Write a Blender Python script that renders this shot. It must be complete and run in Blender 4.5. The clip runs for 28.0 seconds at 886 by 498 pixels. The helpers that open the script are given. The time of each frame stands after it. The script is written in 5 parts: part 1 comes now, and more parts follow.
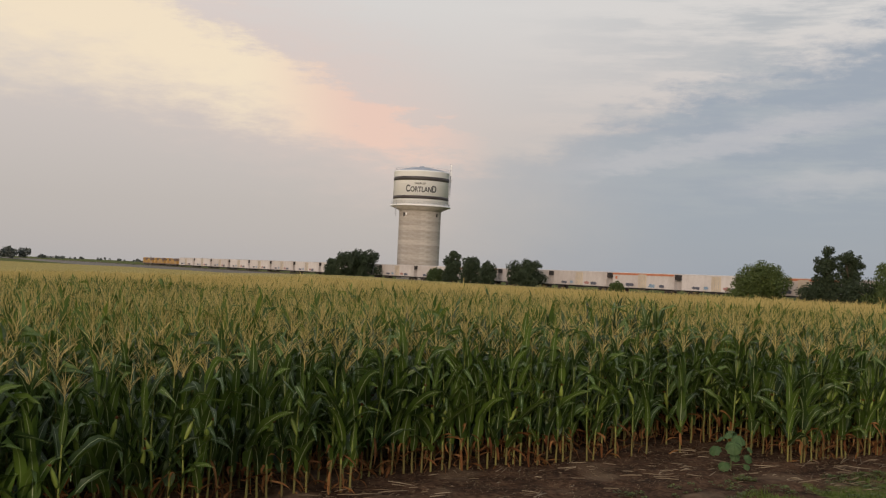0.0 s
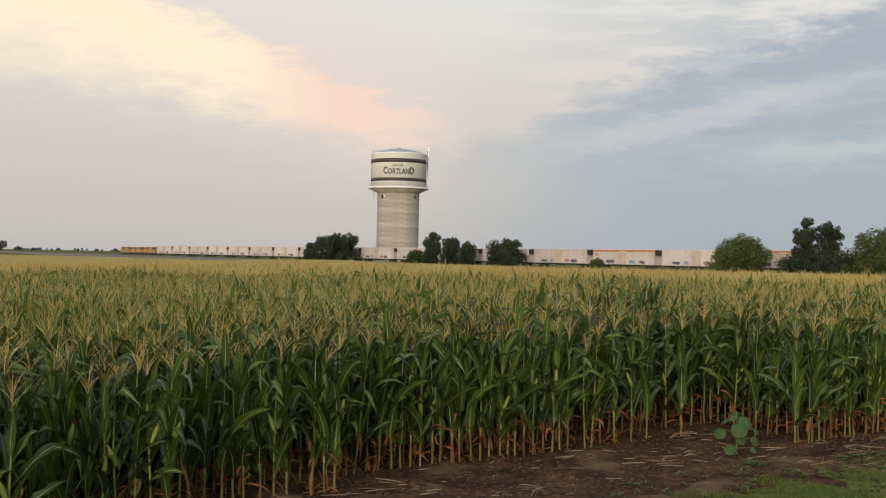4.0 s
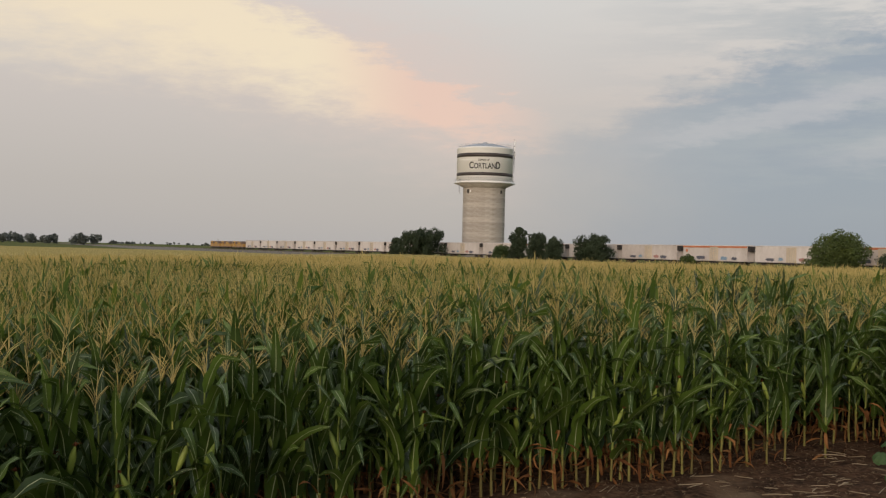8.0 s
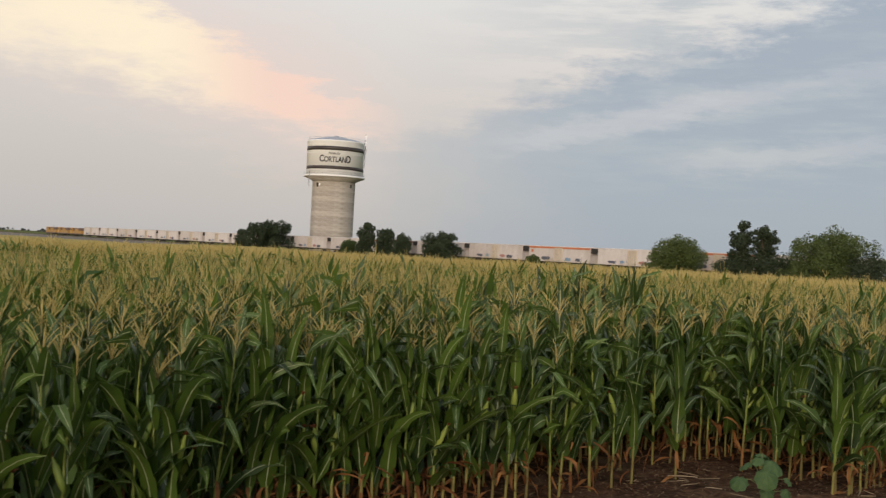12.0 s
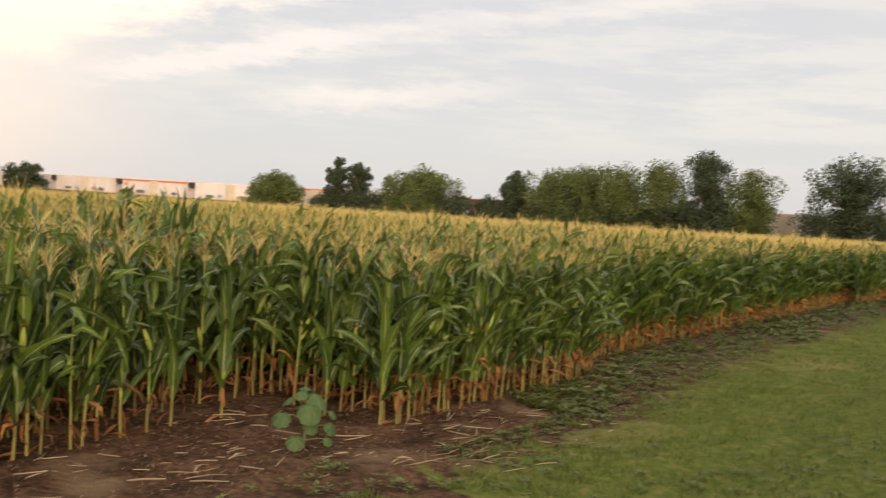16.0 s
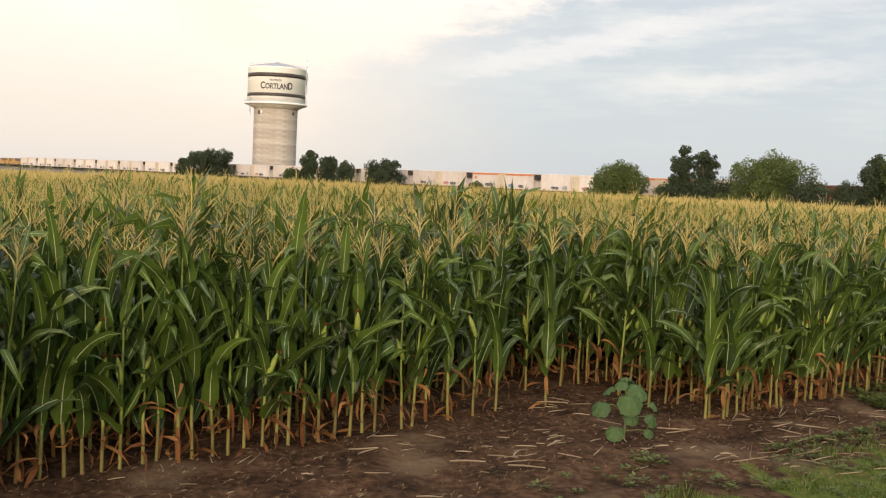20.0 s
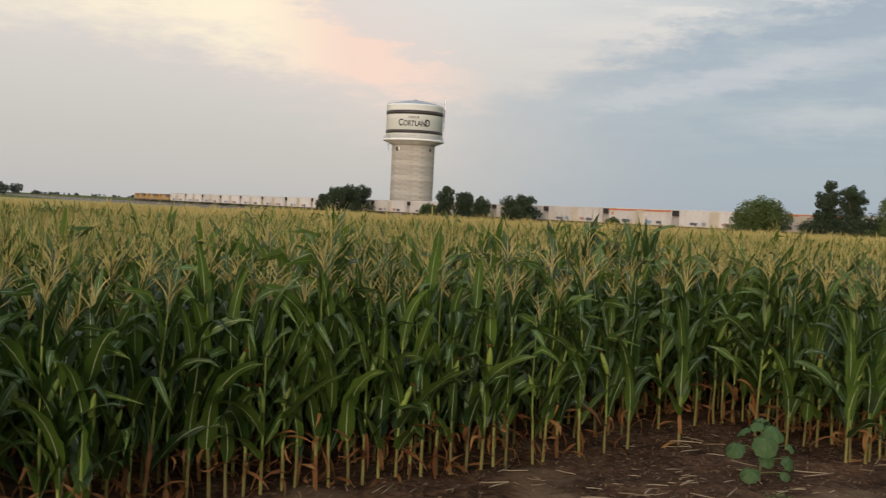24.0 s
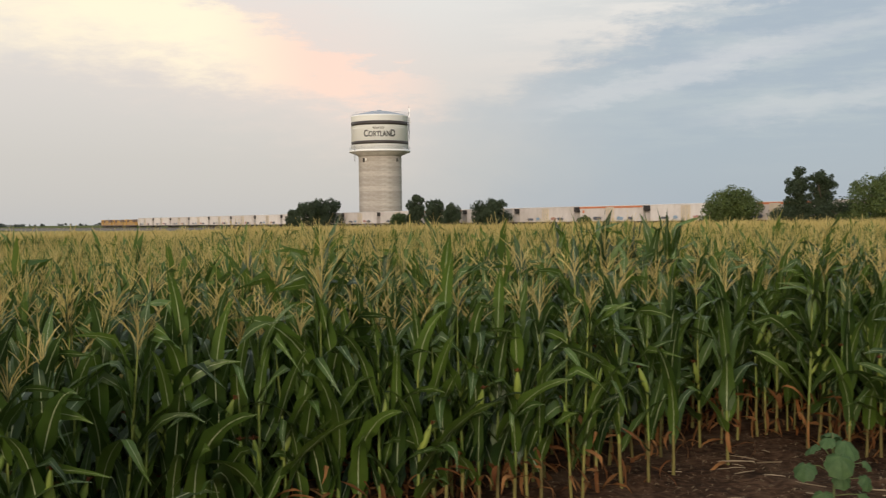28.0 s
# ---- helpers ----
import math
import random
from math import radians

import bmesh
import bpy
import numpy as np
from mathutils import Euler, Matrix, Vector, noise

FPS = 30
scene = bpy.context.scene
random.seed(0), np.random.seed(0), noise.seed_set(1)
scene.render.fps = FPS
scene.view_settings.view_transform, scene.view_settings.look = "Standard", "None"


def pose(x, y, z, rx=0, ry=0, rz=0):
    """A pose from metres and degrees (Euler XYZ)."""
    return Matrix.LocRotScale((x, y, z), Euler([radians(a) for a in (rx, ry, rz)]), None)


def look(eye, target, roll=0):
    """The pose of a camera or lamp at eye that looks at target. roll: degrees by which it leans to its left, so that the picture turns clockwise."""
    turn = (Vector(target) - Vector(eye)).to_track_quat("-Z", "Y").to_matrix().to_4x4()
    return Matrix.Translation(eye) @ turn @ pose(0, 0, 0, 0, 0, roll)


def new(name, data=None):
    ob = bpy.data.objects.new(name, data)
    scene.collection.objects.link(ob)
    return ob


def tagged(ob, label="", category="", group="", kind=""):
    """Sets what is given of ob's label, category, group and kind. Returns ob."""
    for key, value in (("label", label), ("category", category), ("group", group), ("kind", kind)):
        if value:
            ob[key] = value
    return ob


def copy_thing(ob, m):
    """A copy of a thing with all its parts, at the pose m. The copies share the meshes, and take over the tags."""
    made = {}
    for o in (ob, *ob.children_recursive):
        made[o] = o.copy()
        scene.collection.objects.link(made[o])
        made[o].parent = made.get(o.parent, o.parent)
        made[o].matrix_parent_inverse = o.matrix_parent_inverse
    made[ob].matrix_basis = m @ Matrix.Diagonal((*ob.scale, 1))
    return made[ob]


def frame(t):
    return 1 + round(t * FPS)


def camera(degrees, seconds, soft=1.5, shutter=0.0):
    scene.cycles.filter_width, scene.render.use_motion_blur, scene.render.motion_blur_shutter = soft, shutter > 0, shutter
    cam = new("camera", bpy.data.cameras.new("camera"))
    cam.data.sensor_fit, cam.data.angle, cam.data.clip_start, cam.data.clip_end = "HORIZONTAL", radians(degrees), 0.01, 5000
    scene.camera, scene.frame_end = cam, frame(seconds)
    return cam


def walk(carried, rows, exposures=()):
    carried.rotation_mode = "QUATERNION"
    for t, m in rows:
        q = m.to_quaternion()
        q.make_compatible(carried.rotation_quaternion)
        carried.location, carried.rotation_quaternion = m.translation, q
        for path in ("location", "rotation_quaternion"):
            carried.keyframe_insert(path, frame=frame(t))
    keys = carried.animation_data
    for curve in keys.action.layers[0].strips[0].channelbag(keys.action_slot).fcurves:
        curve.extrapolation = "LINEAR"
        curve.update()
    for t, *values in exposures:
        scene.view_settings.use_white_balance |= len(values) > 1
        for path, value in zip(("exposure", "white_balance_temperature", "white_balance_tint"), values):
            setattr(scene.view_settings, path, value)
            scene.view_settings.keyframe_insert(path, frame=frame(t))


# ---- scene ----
cam = camera(43.7, 28.0, soft=1.25, shutter=0.25)
PATH = [
    (0.0, look((-0.02, 0.26, 2.89), (0.425, 20.253, 3.352), 2.62)),
    (0.5, look((0.01, 0.26, 2.89), (0.421, 20.248, 3.279), 2.57)),
    (1.0, look((0.02, 0.27, 2.89), (0.418, 20.259, 3.206), 2.59)),
    (1.5, look((0.03, 0.34, 2.89), (0.491, 20.330, 3.157), 2.44)),
    (2.0, look((0.02, 0.43, 2.90), (0.576, 20.424, 3.096), 2.54)),
    (2.5, look((0.02, 0.61, 2.90), (0.643, 20.597, 3.076), 2.40)),
    (4.5, look((-0.08, 1.63, 2.86), (0.734, 21.614, 2.949), 0.81)),
    (5.0, look((-0.08, 1.94, 2.85), (0.685, 21.926, 2.816), 0.68)),
    (5.5, look((-0.07, 2.26, 2.84), (0.570, 22.253, 2.721), 0.75)),
    (6.0, look((-0.06, 2.59, 2.82), (0.404, 22.578, 2.564), 0.83)),
    (6.5, look((-0.05, 2.90, 2.80), (0.188, 22.896, 2.401), 0.80)),
    (7.0, look((-0.10, 3.22, 2.78), (-0.054, 23.214, 2.529), 0.92)),
    (7.5, look((-0.13, 3.55, 2.75), (-0.412, 23.548, 2.689), 1.17)),
    (8.0, look((-0.13, 3.95, 2.73), (-0.844, 23.936, 2.754), 1.38)),
    (8.5, look((-0.16, 4.37, 2.71), (-1.254, 24.331, 2.278), 1.67)),
    (9.0, look((-0.11, 4.63, 2.69), (-1.703, 24.550, 1.805), 1.83)),
    (9.5, look((-0.03, 4.85, 2.69), (-1.857, 24.756, 1.896), 1.91)),
    (10.0, look((0.03, 5.10, 2.68), (-1.619, 25.025, 2.170), 2.03)),
    (10.5, look((0.08, 5.39, 2.66), (-0.964, 25.361, 2.326), 2.39)),
    (11.0, look((0.16, 5.70, 2.64), (0.058, 25.701, 2.394), 2.65)),
    (11.5, look((0.25, 6.02, 2.62), (1.208, 25.994, 2.513), 2.97)),
    (12.0, look((0.35, 6.28, 2.61), (2.359, 26.177, 2.665), 3.07)),
    (12.5, look((0.52, 6.52, 2.59), (3.506, 26.289, 2.841), 3.08)),
    (13.0, look((0.59, 6.62, 2.58), (5.093, 26.102, 3.038), 3.11)),
    (13.5, look((0.67, 6.72, 2.57), (7.056, 25.672, 3.069), 3.40)),
    (15.5, look((1.12, 6.94, 2.51), (10.846, 24.418, 2.179), 3.67)),
    (16.0, look((1.26, 7.14, 2.51), (10.148, 25.040, 1.817), 3.64)),
    (16.5, look((1.38, 7.51, 2.54), (4.922, 27.162, 1.430), 1.87)),
    (17.0, look((1.42, 7.57, 2.53), (1.529, 27.529, 1.340), 1.75)),
    (17.5, look((1.44, 7.56, 2.53), (1.332, 27.524, 1.328), 1.73)),
    (18.0, look((1.46, 7.58, 2.55), (1.533, 27.544, 1.314), 1.80)),
    (18.5, look((1.47, 7.62, 2.55), (2.047, 27.575, 1.307), 1.97)),
    (19.0, look((1.48, 7.60, 2.55), (2.864, 27.518, 1.321), 2.23)),
    (19.5, look((1.50, 7.34, 2.53), (3.839, 27.168, 1.277), 2.41)),
    (20.0, look((1.52, 7.09, 2.51), (4.525, 26.823, 1.308), 2.60)),
    (20.5, look((1.53, 7.00, 2.51), (4.460, 26.753, 1.422), 2.60)),
    (21.0, look((1.48, 6.79, 2.54), (1.593, 26.772, 1.612), 1.90)),
    (21.5, look((1.60, 6.66, 2.55), (-1.546, 26.402, 1.843), 0.18)),
    (23.5, look((1.49, 6.98, 2.52), (0.805, 26.953, 1.801), 2.26)),
    (24.0, look((1.53, 6.91, 2.53), (2.077, 26.895, 1.856), 2.71)),
    (24.5, look((1.56, 6.87, 2.54), (3.550, 26.761, 1.915), 2.56)),
    (25.0, look((1.58, 6.85, 2.53), (5.498, 26.451, 1.964), 2.19)),
    (25.5, look((1.61, 6.77, 2.52), (6.972, 26.030, 1.951), 2.12)),
    (26.0, look((1.60, 6.81, 2.52), (7.424, 25.933, 1.921), 2.05)),
    (26.5, look((1.58, 7.01, 2.52), (6.879, 26.284, 1.905), 1.96)),
    (27.0, look((1.52, 7.45, 2.50), (5.450, 27.051, 1.925), 0.95)),
    (27.5, look((1.40, 7.97, 2.50), (3.629, 27.838, 1.910), -0.18)),
    (28.0, look((1.23, 8.44, 2.51), (2.286, 28.402, 1.989), -0.73)),
]
EXPOSURES = [
    (0.0, -0.24, 6800, 14), (2.5, -0.14, 6800, 13), (5.0, 0.05, 6700, 10), (7.0, 0.0, 6600, 10), (8.0, -0.25, 6800, 12), (9.0, 0.22, 6550, 10), (10.0, 0.02, 6550, 10), (11.0, -0.05, 6600, 11), (13.0, -0.03, 6800, 12),
    (15.5, 0.45, 7600, 16), (16.2, 0.76, 8100, 18), (17.0, 0.15, 6800, 10), (19.0, 0.21, 6800, 10), (20.0, 0.65, 7300, 13), (21.0, 0.15, 6800, 10), (24.0, 0.0, 6600, 9), (25.0, 0.02, 6700, 10), (26.0, 0.2, 7000, 14), (27.0, 0.12, 7000, 13), (28.0, 0.1, 6650, 9),
]
walk(cam, PATH, EXPOSURES)

# ---- sky and sun: hazy dusk, soft light ----
SUN_AZ, SUN_EL = radians(199), radians(13)  # clockwise from +y


def build_sky():
    w = bpy.data.worlds.new("dusk_sky")
    scene.world = w
    w.use_nodes = True
    nt = w.node_tree
    N, L = nt.nodes, nt.links

    def math_(op, a, b=None, clamp=False):
        n = N.new("ShaderNodeMath")
        n.operation, n.use_clamp = op, clamp
        for i, v in enumerate((a, b)):
            if v is None:
                continue
            if isinstance(v, (int, float)):
                n.inputs[i].default_value = v
            else:
                L.new(v, n.inputs[i])
        return n.outputs[0]

    def smooth(v, lo, hi):
        n = N.new("ShaderNodeMapRange")
        n.interpolation_type = "SMOOTHSTEP"
        L.new(v, n.inputs["Value"])
        n.inputs["From Min"].default_value, n.inputs["From Max"].default_value = lo, hi
        return n.outputs["Result"]

    def noise_(vec, scale, detail=4.0, rough=0.55, stretch=(1, 1, 1)):
        mp = N.new("ShaderNodeMapping")
        mp.inputs["Scale"].default_value = stretch
        L.new(vec, mp.inputs["Vector"])
        n = N.new("ShaderNodeTexNoise")
        n.inputs["Scale"].default_value, n.inputs["Detail"].default_value = scale, detail
        n.inputs["Roughness"].default_value = rough
        L.new(mp.outputs[0], n.inputs["Vector"])
        return n.outputs["Fac"]

    def mix(fac, a, b):
        n = N.new("ShaderNodeMix")
        n.data_type = "RGBA"
        L.new(fac, n.inputs["Factor"])
        for sock, v in ((n.inputs[6], a), (n.inputs[7], b)):
            if isinstance(v, tuple):
                sock.default_value = (*v, 1)
            else:
                L.new(v, sock)
        return n.outputs[2]

    tc = N.new("ShaderNodeTexCoord")
    vec = tc.outputs["Generated"]
    sp = N.new("ShaderNodeSeparateXYZ")
    L.new(vec, sp.inputs[0])
    x, y, z = sp.outputs
    az = math_("MULTIPLY", math_("ARCTAN2", x, y), 57.2958 * 1.43)
    el = math_("MULTIPLY", math_("ARCSINE", z), 57.2958 * 1.43)
    warp = math_("SUBTRACT", noise_(vec, 7.1, 5, 0.6, (1, 1, 2.0)), 0.5)
    fine = math_("SUBTRACT", noise_(vec, 23.0, 6, 0.65, (1, 1, 3.5)), 0.5)
    # hazy base, from the horizon up
    ramp = N.new("ShaderNodeValToRGB")
    L.new(math_("DIVIDE", math_("ADD", el, 4.0), 94.0, True), ramp.inputs[0])
    cr = ramp.color_ramp
    cr.elements[0].position, cr.elements[0].color = 0.02, (0.47, 0.48, 0.50, 1)
    cr.elements[1].position, cr.elements[1].color = 1.0, (0.60, 0.66, 0.73, 1)
    for p, c in ((0.09, (0.55, 0.525, 0.515)), (0.16, (0.67, 0.62, 0.59)), (0.25, (0.76, 0.76, 0.74)), (0.45, (0.72, 0.75, 0.78))):
        e = cr.elements.new(p)
        e.color = (*c, 1)
    base = ramp.outputs[0]
    # blue-grey cloud bank to the right, in streaks
    az_w = math_("ADD", az, math_("MULTIPLY", warp, 14.0))
    el_w = math_("ADD", el, math_("MULTIPLY", fine, 9.0))
    edge = math_("SUBTRACT", el_w, math_("MULTIPLY", az_w, 0.34))
    bank = math_("MULTIPLY", smooth(az_w, -6.0, 24.0), math_("SUBTRACT", 1.0, smooth(edge, 4.6, 8.8)))
    bank = math_("MULTIPLY", bank, math_("SUBTRACT", 1.0, math_("MULTIPLY", smooth(az, 60.0, 125.0), 0.6)))
    streak = smooth(noise_(vec, 6.4, 6, 0.62, (1, 1, 7.0)), 0.42, 0.62)
    bank2 = math_("MULTIPLY", math_("MULTIPLY", streak, smooth(az, 2.0, 30.0)), smooth(el, 2.0, 9.0))
    col = mix(math_("MULTIPLY", bank, 0.93), base, (0.335, 0.402, 0.485))
    col = mix(math_("MULTIPLY", bank2, 0.75), col, (0.44, 0.49, 0.53))
    # pale wisps across the bank
    for level, slope, at, lo, hi, share in ((9.44, 0.20, 17.7, 8.0, 34.0, 0.40), (7.78, 0.12, 29.9, 20.0, 46.0, 0.28), (12.3, 0.16, 30.0, 18.0, 60.0, 0.24)):
        gap = math_("SUBTRACT", math_("ADD", el, math_("MULTIPLY", fine, 3.4)), math_("ADD", level - slope * at, math_("MULTIPLY", az, slope)))
        wisp = math_("SUBTRACT", 1.0, smooth(math_("ABSOLUTE", gap), 0.1, 1.25))
        wisp = math_("MULTIPLY", wisp, math_("MULTIPLY", smooth(az, lo, lo + 8.0), math_("SUBTRACT", 1.0, smooth(az, hi - 8.0, hi))))
        col = mix(math_("MULTIPLY", wisp, share), col, (0.66, 0.645, 0.66))
    # warm lit cloud, a slanting streak that ends beside the tower
    line = math_("SUBTRACT", 10.3, math_("MULTIPLY", az, 0.30))
    off = math_("ADD", math_("SUBTRACT", el, line), math_("MULTIPLY", warp, 5.0))
    off = math_("ADD", off, math_("MULTIPLY", fine, 6.5))
    broad = math_("ADD", 1.3, math_("MULTIPLY", math_("SUBTRACT", 4.0, az), 0.13))
    band = math_("SUBTRACT", 1.0, smooth(math_("DIVIDE", math_("MAXIMUM", math_("MULTIPLY", off, 1.7), math_("MULTIPLY", off, -0.8)), broad), 0.2, 1.3))
    ends = math_("MULTIPLY", math_("SUBTRACT", 1.0, smooth(az, -3.0, 6.5)), smooth(az, -70.0, -35.0))
    warm = math_("MULTIPLY", band, ends)
    glow = math_("MULTIPLY", math_("SUBTRACT", 1.0, smooth(math_("ABSOLUTE", off), 0.0, 9.0)), ends)
    col = mix(math_("MULTIPLY", glow, 0.55), col, (0.82, 0.66, 0.60))
    bright = mix(smooth(az, -14.0, -4.0), (1.02, 0.89, 0.66), (0.93, 0.67, 0.56))
    col = mix(math_("MULTIPLY", warm, 0.92), col, bright)
    # a share of clear-sky light
    sky = N.new("ShaderNodeTexSky")
    sky.sky_type, sky.sun_disc = "NISHITA", False
    sky.sun_elevation, sky.sun_rotation = SUN_EL, SUN_AZ
    bg1, bg2, add = N["Background"], N.new("ShaderNodeBackground"), N.new("ShaderNodeAddShader")
    L.new(col, bg1.inputs[0])
    bg1.inputs[1].default_value = 0.97
    L.new(sky.outputs[0], bg2.inputs[0])
    bg2.inputs[1].default_value = 0.01
    L.new(bg1.outputs[0], add.inputs[0])
    L.new(bg2.outputs[0], add.inputs[1])
    L.new(add.outputs[0], N["World Output"].inputs["Surface"])


build_sky()
lamp = bpy.data.lights.new("sun", "SUN")
lamp.energy, lamp.angle, lamp.color = 1.95, radians(25), (1.0, 0.84, 0.69)
sun = new("sun", lamp)
toward = Vector((math.sin(SUN_AZ) * math.cos(SUN_EL), math.cos(SUN_AZ) * math.cos(SUN_EL), math.sin(SUN_EL)))
sun.matrix_world = look(toward * 400, (0, 0, 0))


# ---- materials ----
def material(name, a, b, scale=8.0, rough=0.7, bump=0.0, detail=5.0, fine=0.0, per="", metal=0.0, spread=0.5, thin=0.0, stretch=(1, 1, 1), third=None):
    """A surface that mixes two base colours by noise at two scales, and by object or island."""
    m = bpy.data.materials.new(name)
    m.use_nodes = True
    N, L = m.node_tree.nodes, m.node_tree.links
    bsdf = N["Principled BSDF"]
    tc, mp = N.new("ShaderNodeTexCoord"), N.new("ShaderNodeMapping")
    mp.inputs["Scale"].default_value = stretch
    L.new(tc.outputs["Object"], mp.inputs["Vector"])
    n1, n2 = N.new("ShaderNodeTexNoise"), N.new("ShaderNodeTexNoise")
    for n, s in ((n1, scale), (n2, scale * 7.3)):
        L.new(mp.outputs[0], n.inputs["Vector"])
        n.inputs["Scale"].default_value, n.inputs["Detail"].default_value = s, detail
    mixv = N.new("ShaderNodeMath")
    mixv.operation = "MULTIPLY_ADD"
    L.new(n2.outputs["Fac"], mixv.inputs[0])
    mixv.inputs[1].default_value = fine
    L.new(n1.outputs["Fac"], mixv.inputs[2])
    val = mixv.outputs[0]
    if per:
        src = N.new("ShaderNodeObjectInfo" if per == "object" else "ShaderNodeNewGeometry")
        ad = N.new("ShaderNodeMath")
        ad.operation = "MULTIPLY_ADD"
        L.new(src.outputs["Random" if per == "object" else "Random Per Island"], ad.inputs[0])
        ad.inputs[1].default_value = spread
        L.new(val, ad.inputs[2])
        val = ad.outputs[0]
    mr = N.new("ShaderNodeMapRange")
    mid = 0.5 + 0.5 * fine + (0.5 * spread if per else 0)
    mr.inputs["From Min"].default_value, mr.inputs["From Max"].default_value = mid - 0.28 - 0.3 * (spread if per else 0), mid + 0.28 + 0.3 * (spread if per else 0)
    L.new(val, mr.inputs["Value"])
    ramp = N.new("ShaderNodeValToRGB")
    ramp.color_ramp.elements[0].color, ramp.color_ramp.elements[1].color = (*a, 1), (*b, 1)
    if third:
        e = ramp.color_ramp.elements.new(0.5)
        e.color = (*third, 1)
    L.new(mr.outputs[0], ramp.inputs[0])
    L.new(ramp.outputs[0], bsdf.inputs["Base Color"])
    bsdf.inputs["Roughness"].default_value, bsdf.inputs["Metallic"].default_value = rough, metal
    if rough >= 0.8:
        bsdf.inputs["Specular IOR Level"].default_value = 0.12
    if bump:
        bp = N.new("ShaderNodeBump")
        bp.inputs["Strength"].default_value, bp.inputs["Distance"].default_value = bump, 0.02
        L.new(n2.outputs["Fac"], bp.inputs["Height"])
        L.new(bp.outputs[0], bsdf.inputs["Normal"])
    if thin:
        tr, ms = N.new("ShaderNodeBsdfTranslucent"), N.new("ShaderNodeMixShader")
        L.new(ramp.outputs[0], tr.inputs["Color"])
        ms.inputs[0].default_value = thin
        L.new(bsdf.outputs[0], ms.inputs[1])
        L.new(tr.outputs[0], ms.inputs[2])
        L.new(ms.outputs[0], N["Material Output"].inputs["Surface"])
    return m


def leaf_material(name, a, b, rib, per):
    """Green blade with a pale midrib along the middle of its UV and lengthwise veins."""
    m = material(name, a, b, scale=3.0, rough=0.42, per=per, spread=0.7, thin=0.22)
    N, L = m.node_tree.nodes, m.node_tree.links
    bsdf = N["Principled BSDF"]
    ramp = next(n for n in N if n.type == "VALTORGB")
    uv, sp = N.new("ShaderNodeUVMap"), N.new("ShaderNodeSeparateXYZ")
    L.new(uv.outputs[0], sp.inputs[0])
    bsdf.inputs["Specular IOR Level"].default_value = 0.48
    d = N.new("ShaderNodeMath")
    d.operation = "COMPARE"
    L.new(sp.outputs[0], d.inputs[0])
    d.inputs[1].default_value, d.inputs[2].default_value = 0.5, 0.028
    mx = N.new("ShaderNodeMix")
    mx.data_type = "RGBA"
    L.new(d.outputs[0], mx.inputs["Factor"])
    L.new(ramp.outputs[0], mx.inputs[6])
    mx.inputs[7].default_value = (*rib, 1)
    L.new(mx.outputs[2], bsdf.inputs["Base Color"])
    wv = N.new("ShaderNodeTexWave")
    wv.bands_direction = "X"
    wv.inputs["Scale"].default_value = 4.0
    L.new(uv.outputs[0], wv.inputs["Vector"])
    bp = N.new("ShaderNodeBump")
    bp.inputs["Strength"].default_value, bp.inputs["Distance"].default_value = 0.25, 0.004
    L.new(wv.outputs["Fac"], bp.inputs["Height"])
    L.new(bp.outputs[0], bsdf.inputs["Normal"])
    return m


GREEN_A, GREEN_B = (0.010, 0.028, 0.006), (0.097, 0.163, 0.023)
M_LEAF = leaf_material("corn_leaf", GREEN_A, GREEN_B, (0.46, 0.51, 0.30), "object")
M_LEAF_FIELD = leaf_material("corn_leaf_field", GREEN_A, GREEN_B, (0.20, 0.26, 0.10), "island")
M_LEAF_TOP = material("corn_leaf_upper", (0.026, 0.072, 0.008), (0.125, 0.180, 0.023), 0.35, 0.6, per="island", spread=0.7, thin=0.2)
M_DRY = material("corn_leaf_dry", (0.085, 0.028, 0.011), (0.34, 0.165, 0.062), 5.0, 0.8, per="object", spread=0.7, thin=0.15)
M_DRY_FIELD = material("corn_leaf_dry_field", (0.16, 0.048, 0.012), (0.42, 0.18, 0.06), 5.0, 0.8, per="island", spread=0.7, thin=0.15)
M_STALK = material("corn_stalk", (0.11, 0.17, 0.026), (0.30, 0.32, 0.07), 6.0, 0.5, 0.1, per="object", spread=0.4, stretch=(1, 1, 0.5))
# stalk colour darkened to stand in for the shade among the leaves
M_STALK_SHADED = material("corn_stalk_shaded", (0.055, 0.050, 0.014), (0.20, 0.19, 0.045), 4.0, 0.6, per="island", spread=0.6)
M_STALK_DRY = material("corn_stalk_base", (0.10, 0.070, 0.020), (0.27, 0.25, 0.062), 7.0, 0.7, 0.1, per="object", spread=0.5)
M_TASSEL = material("corn_tassel", (0.39, 0.305, 0.10), (0.66, 0.53, 0.23), 6.0, 0.8, per="object", spread=0.6, thin=0.2)
M_TASSEL_FIELD = material("corn_tassel_field", (0.44, 0.345, 0.11), (0.71, 0.57, 0.25), 0.25, 0.8, per="island", spread=0.6, thin=0.2)
M_HUSK = material("corn_husk", (0.13, 0.20, 0.03), (0.31, 0.37, 0.075), 9.0, 0.5, 0.15, per="object", spread=0.5, stretch=(3, 3, 0.6))
M_SILK = material("corn_silk", (0.10, 0.03, 0.015), (0.24, 0.10, 0.04), 30.0, 0.9)
M_CANOPY = material("corn_canopy", (0.12, 0.125, 0.020), (0.56, 0.43, 0.165), 1.6, 0.9, 0.6, fine=0.7, third=(0.36, 0.275, 0.08))
M_STRAW = material("straw", (0.13, 0.088, 0.052), (0.44, 0.35, 0.24), 9.0, 0.85, 0.1, per="object", spread=0.6)
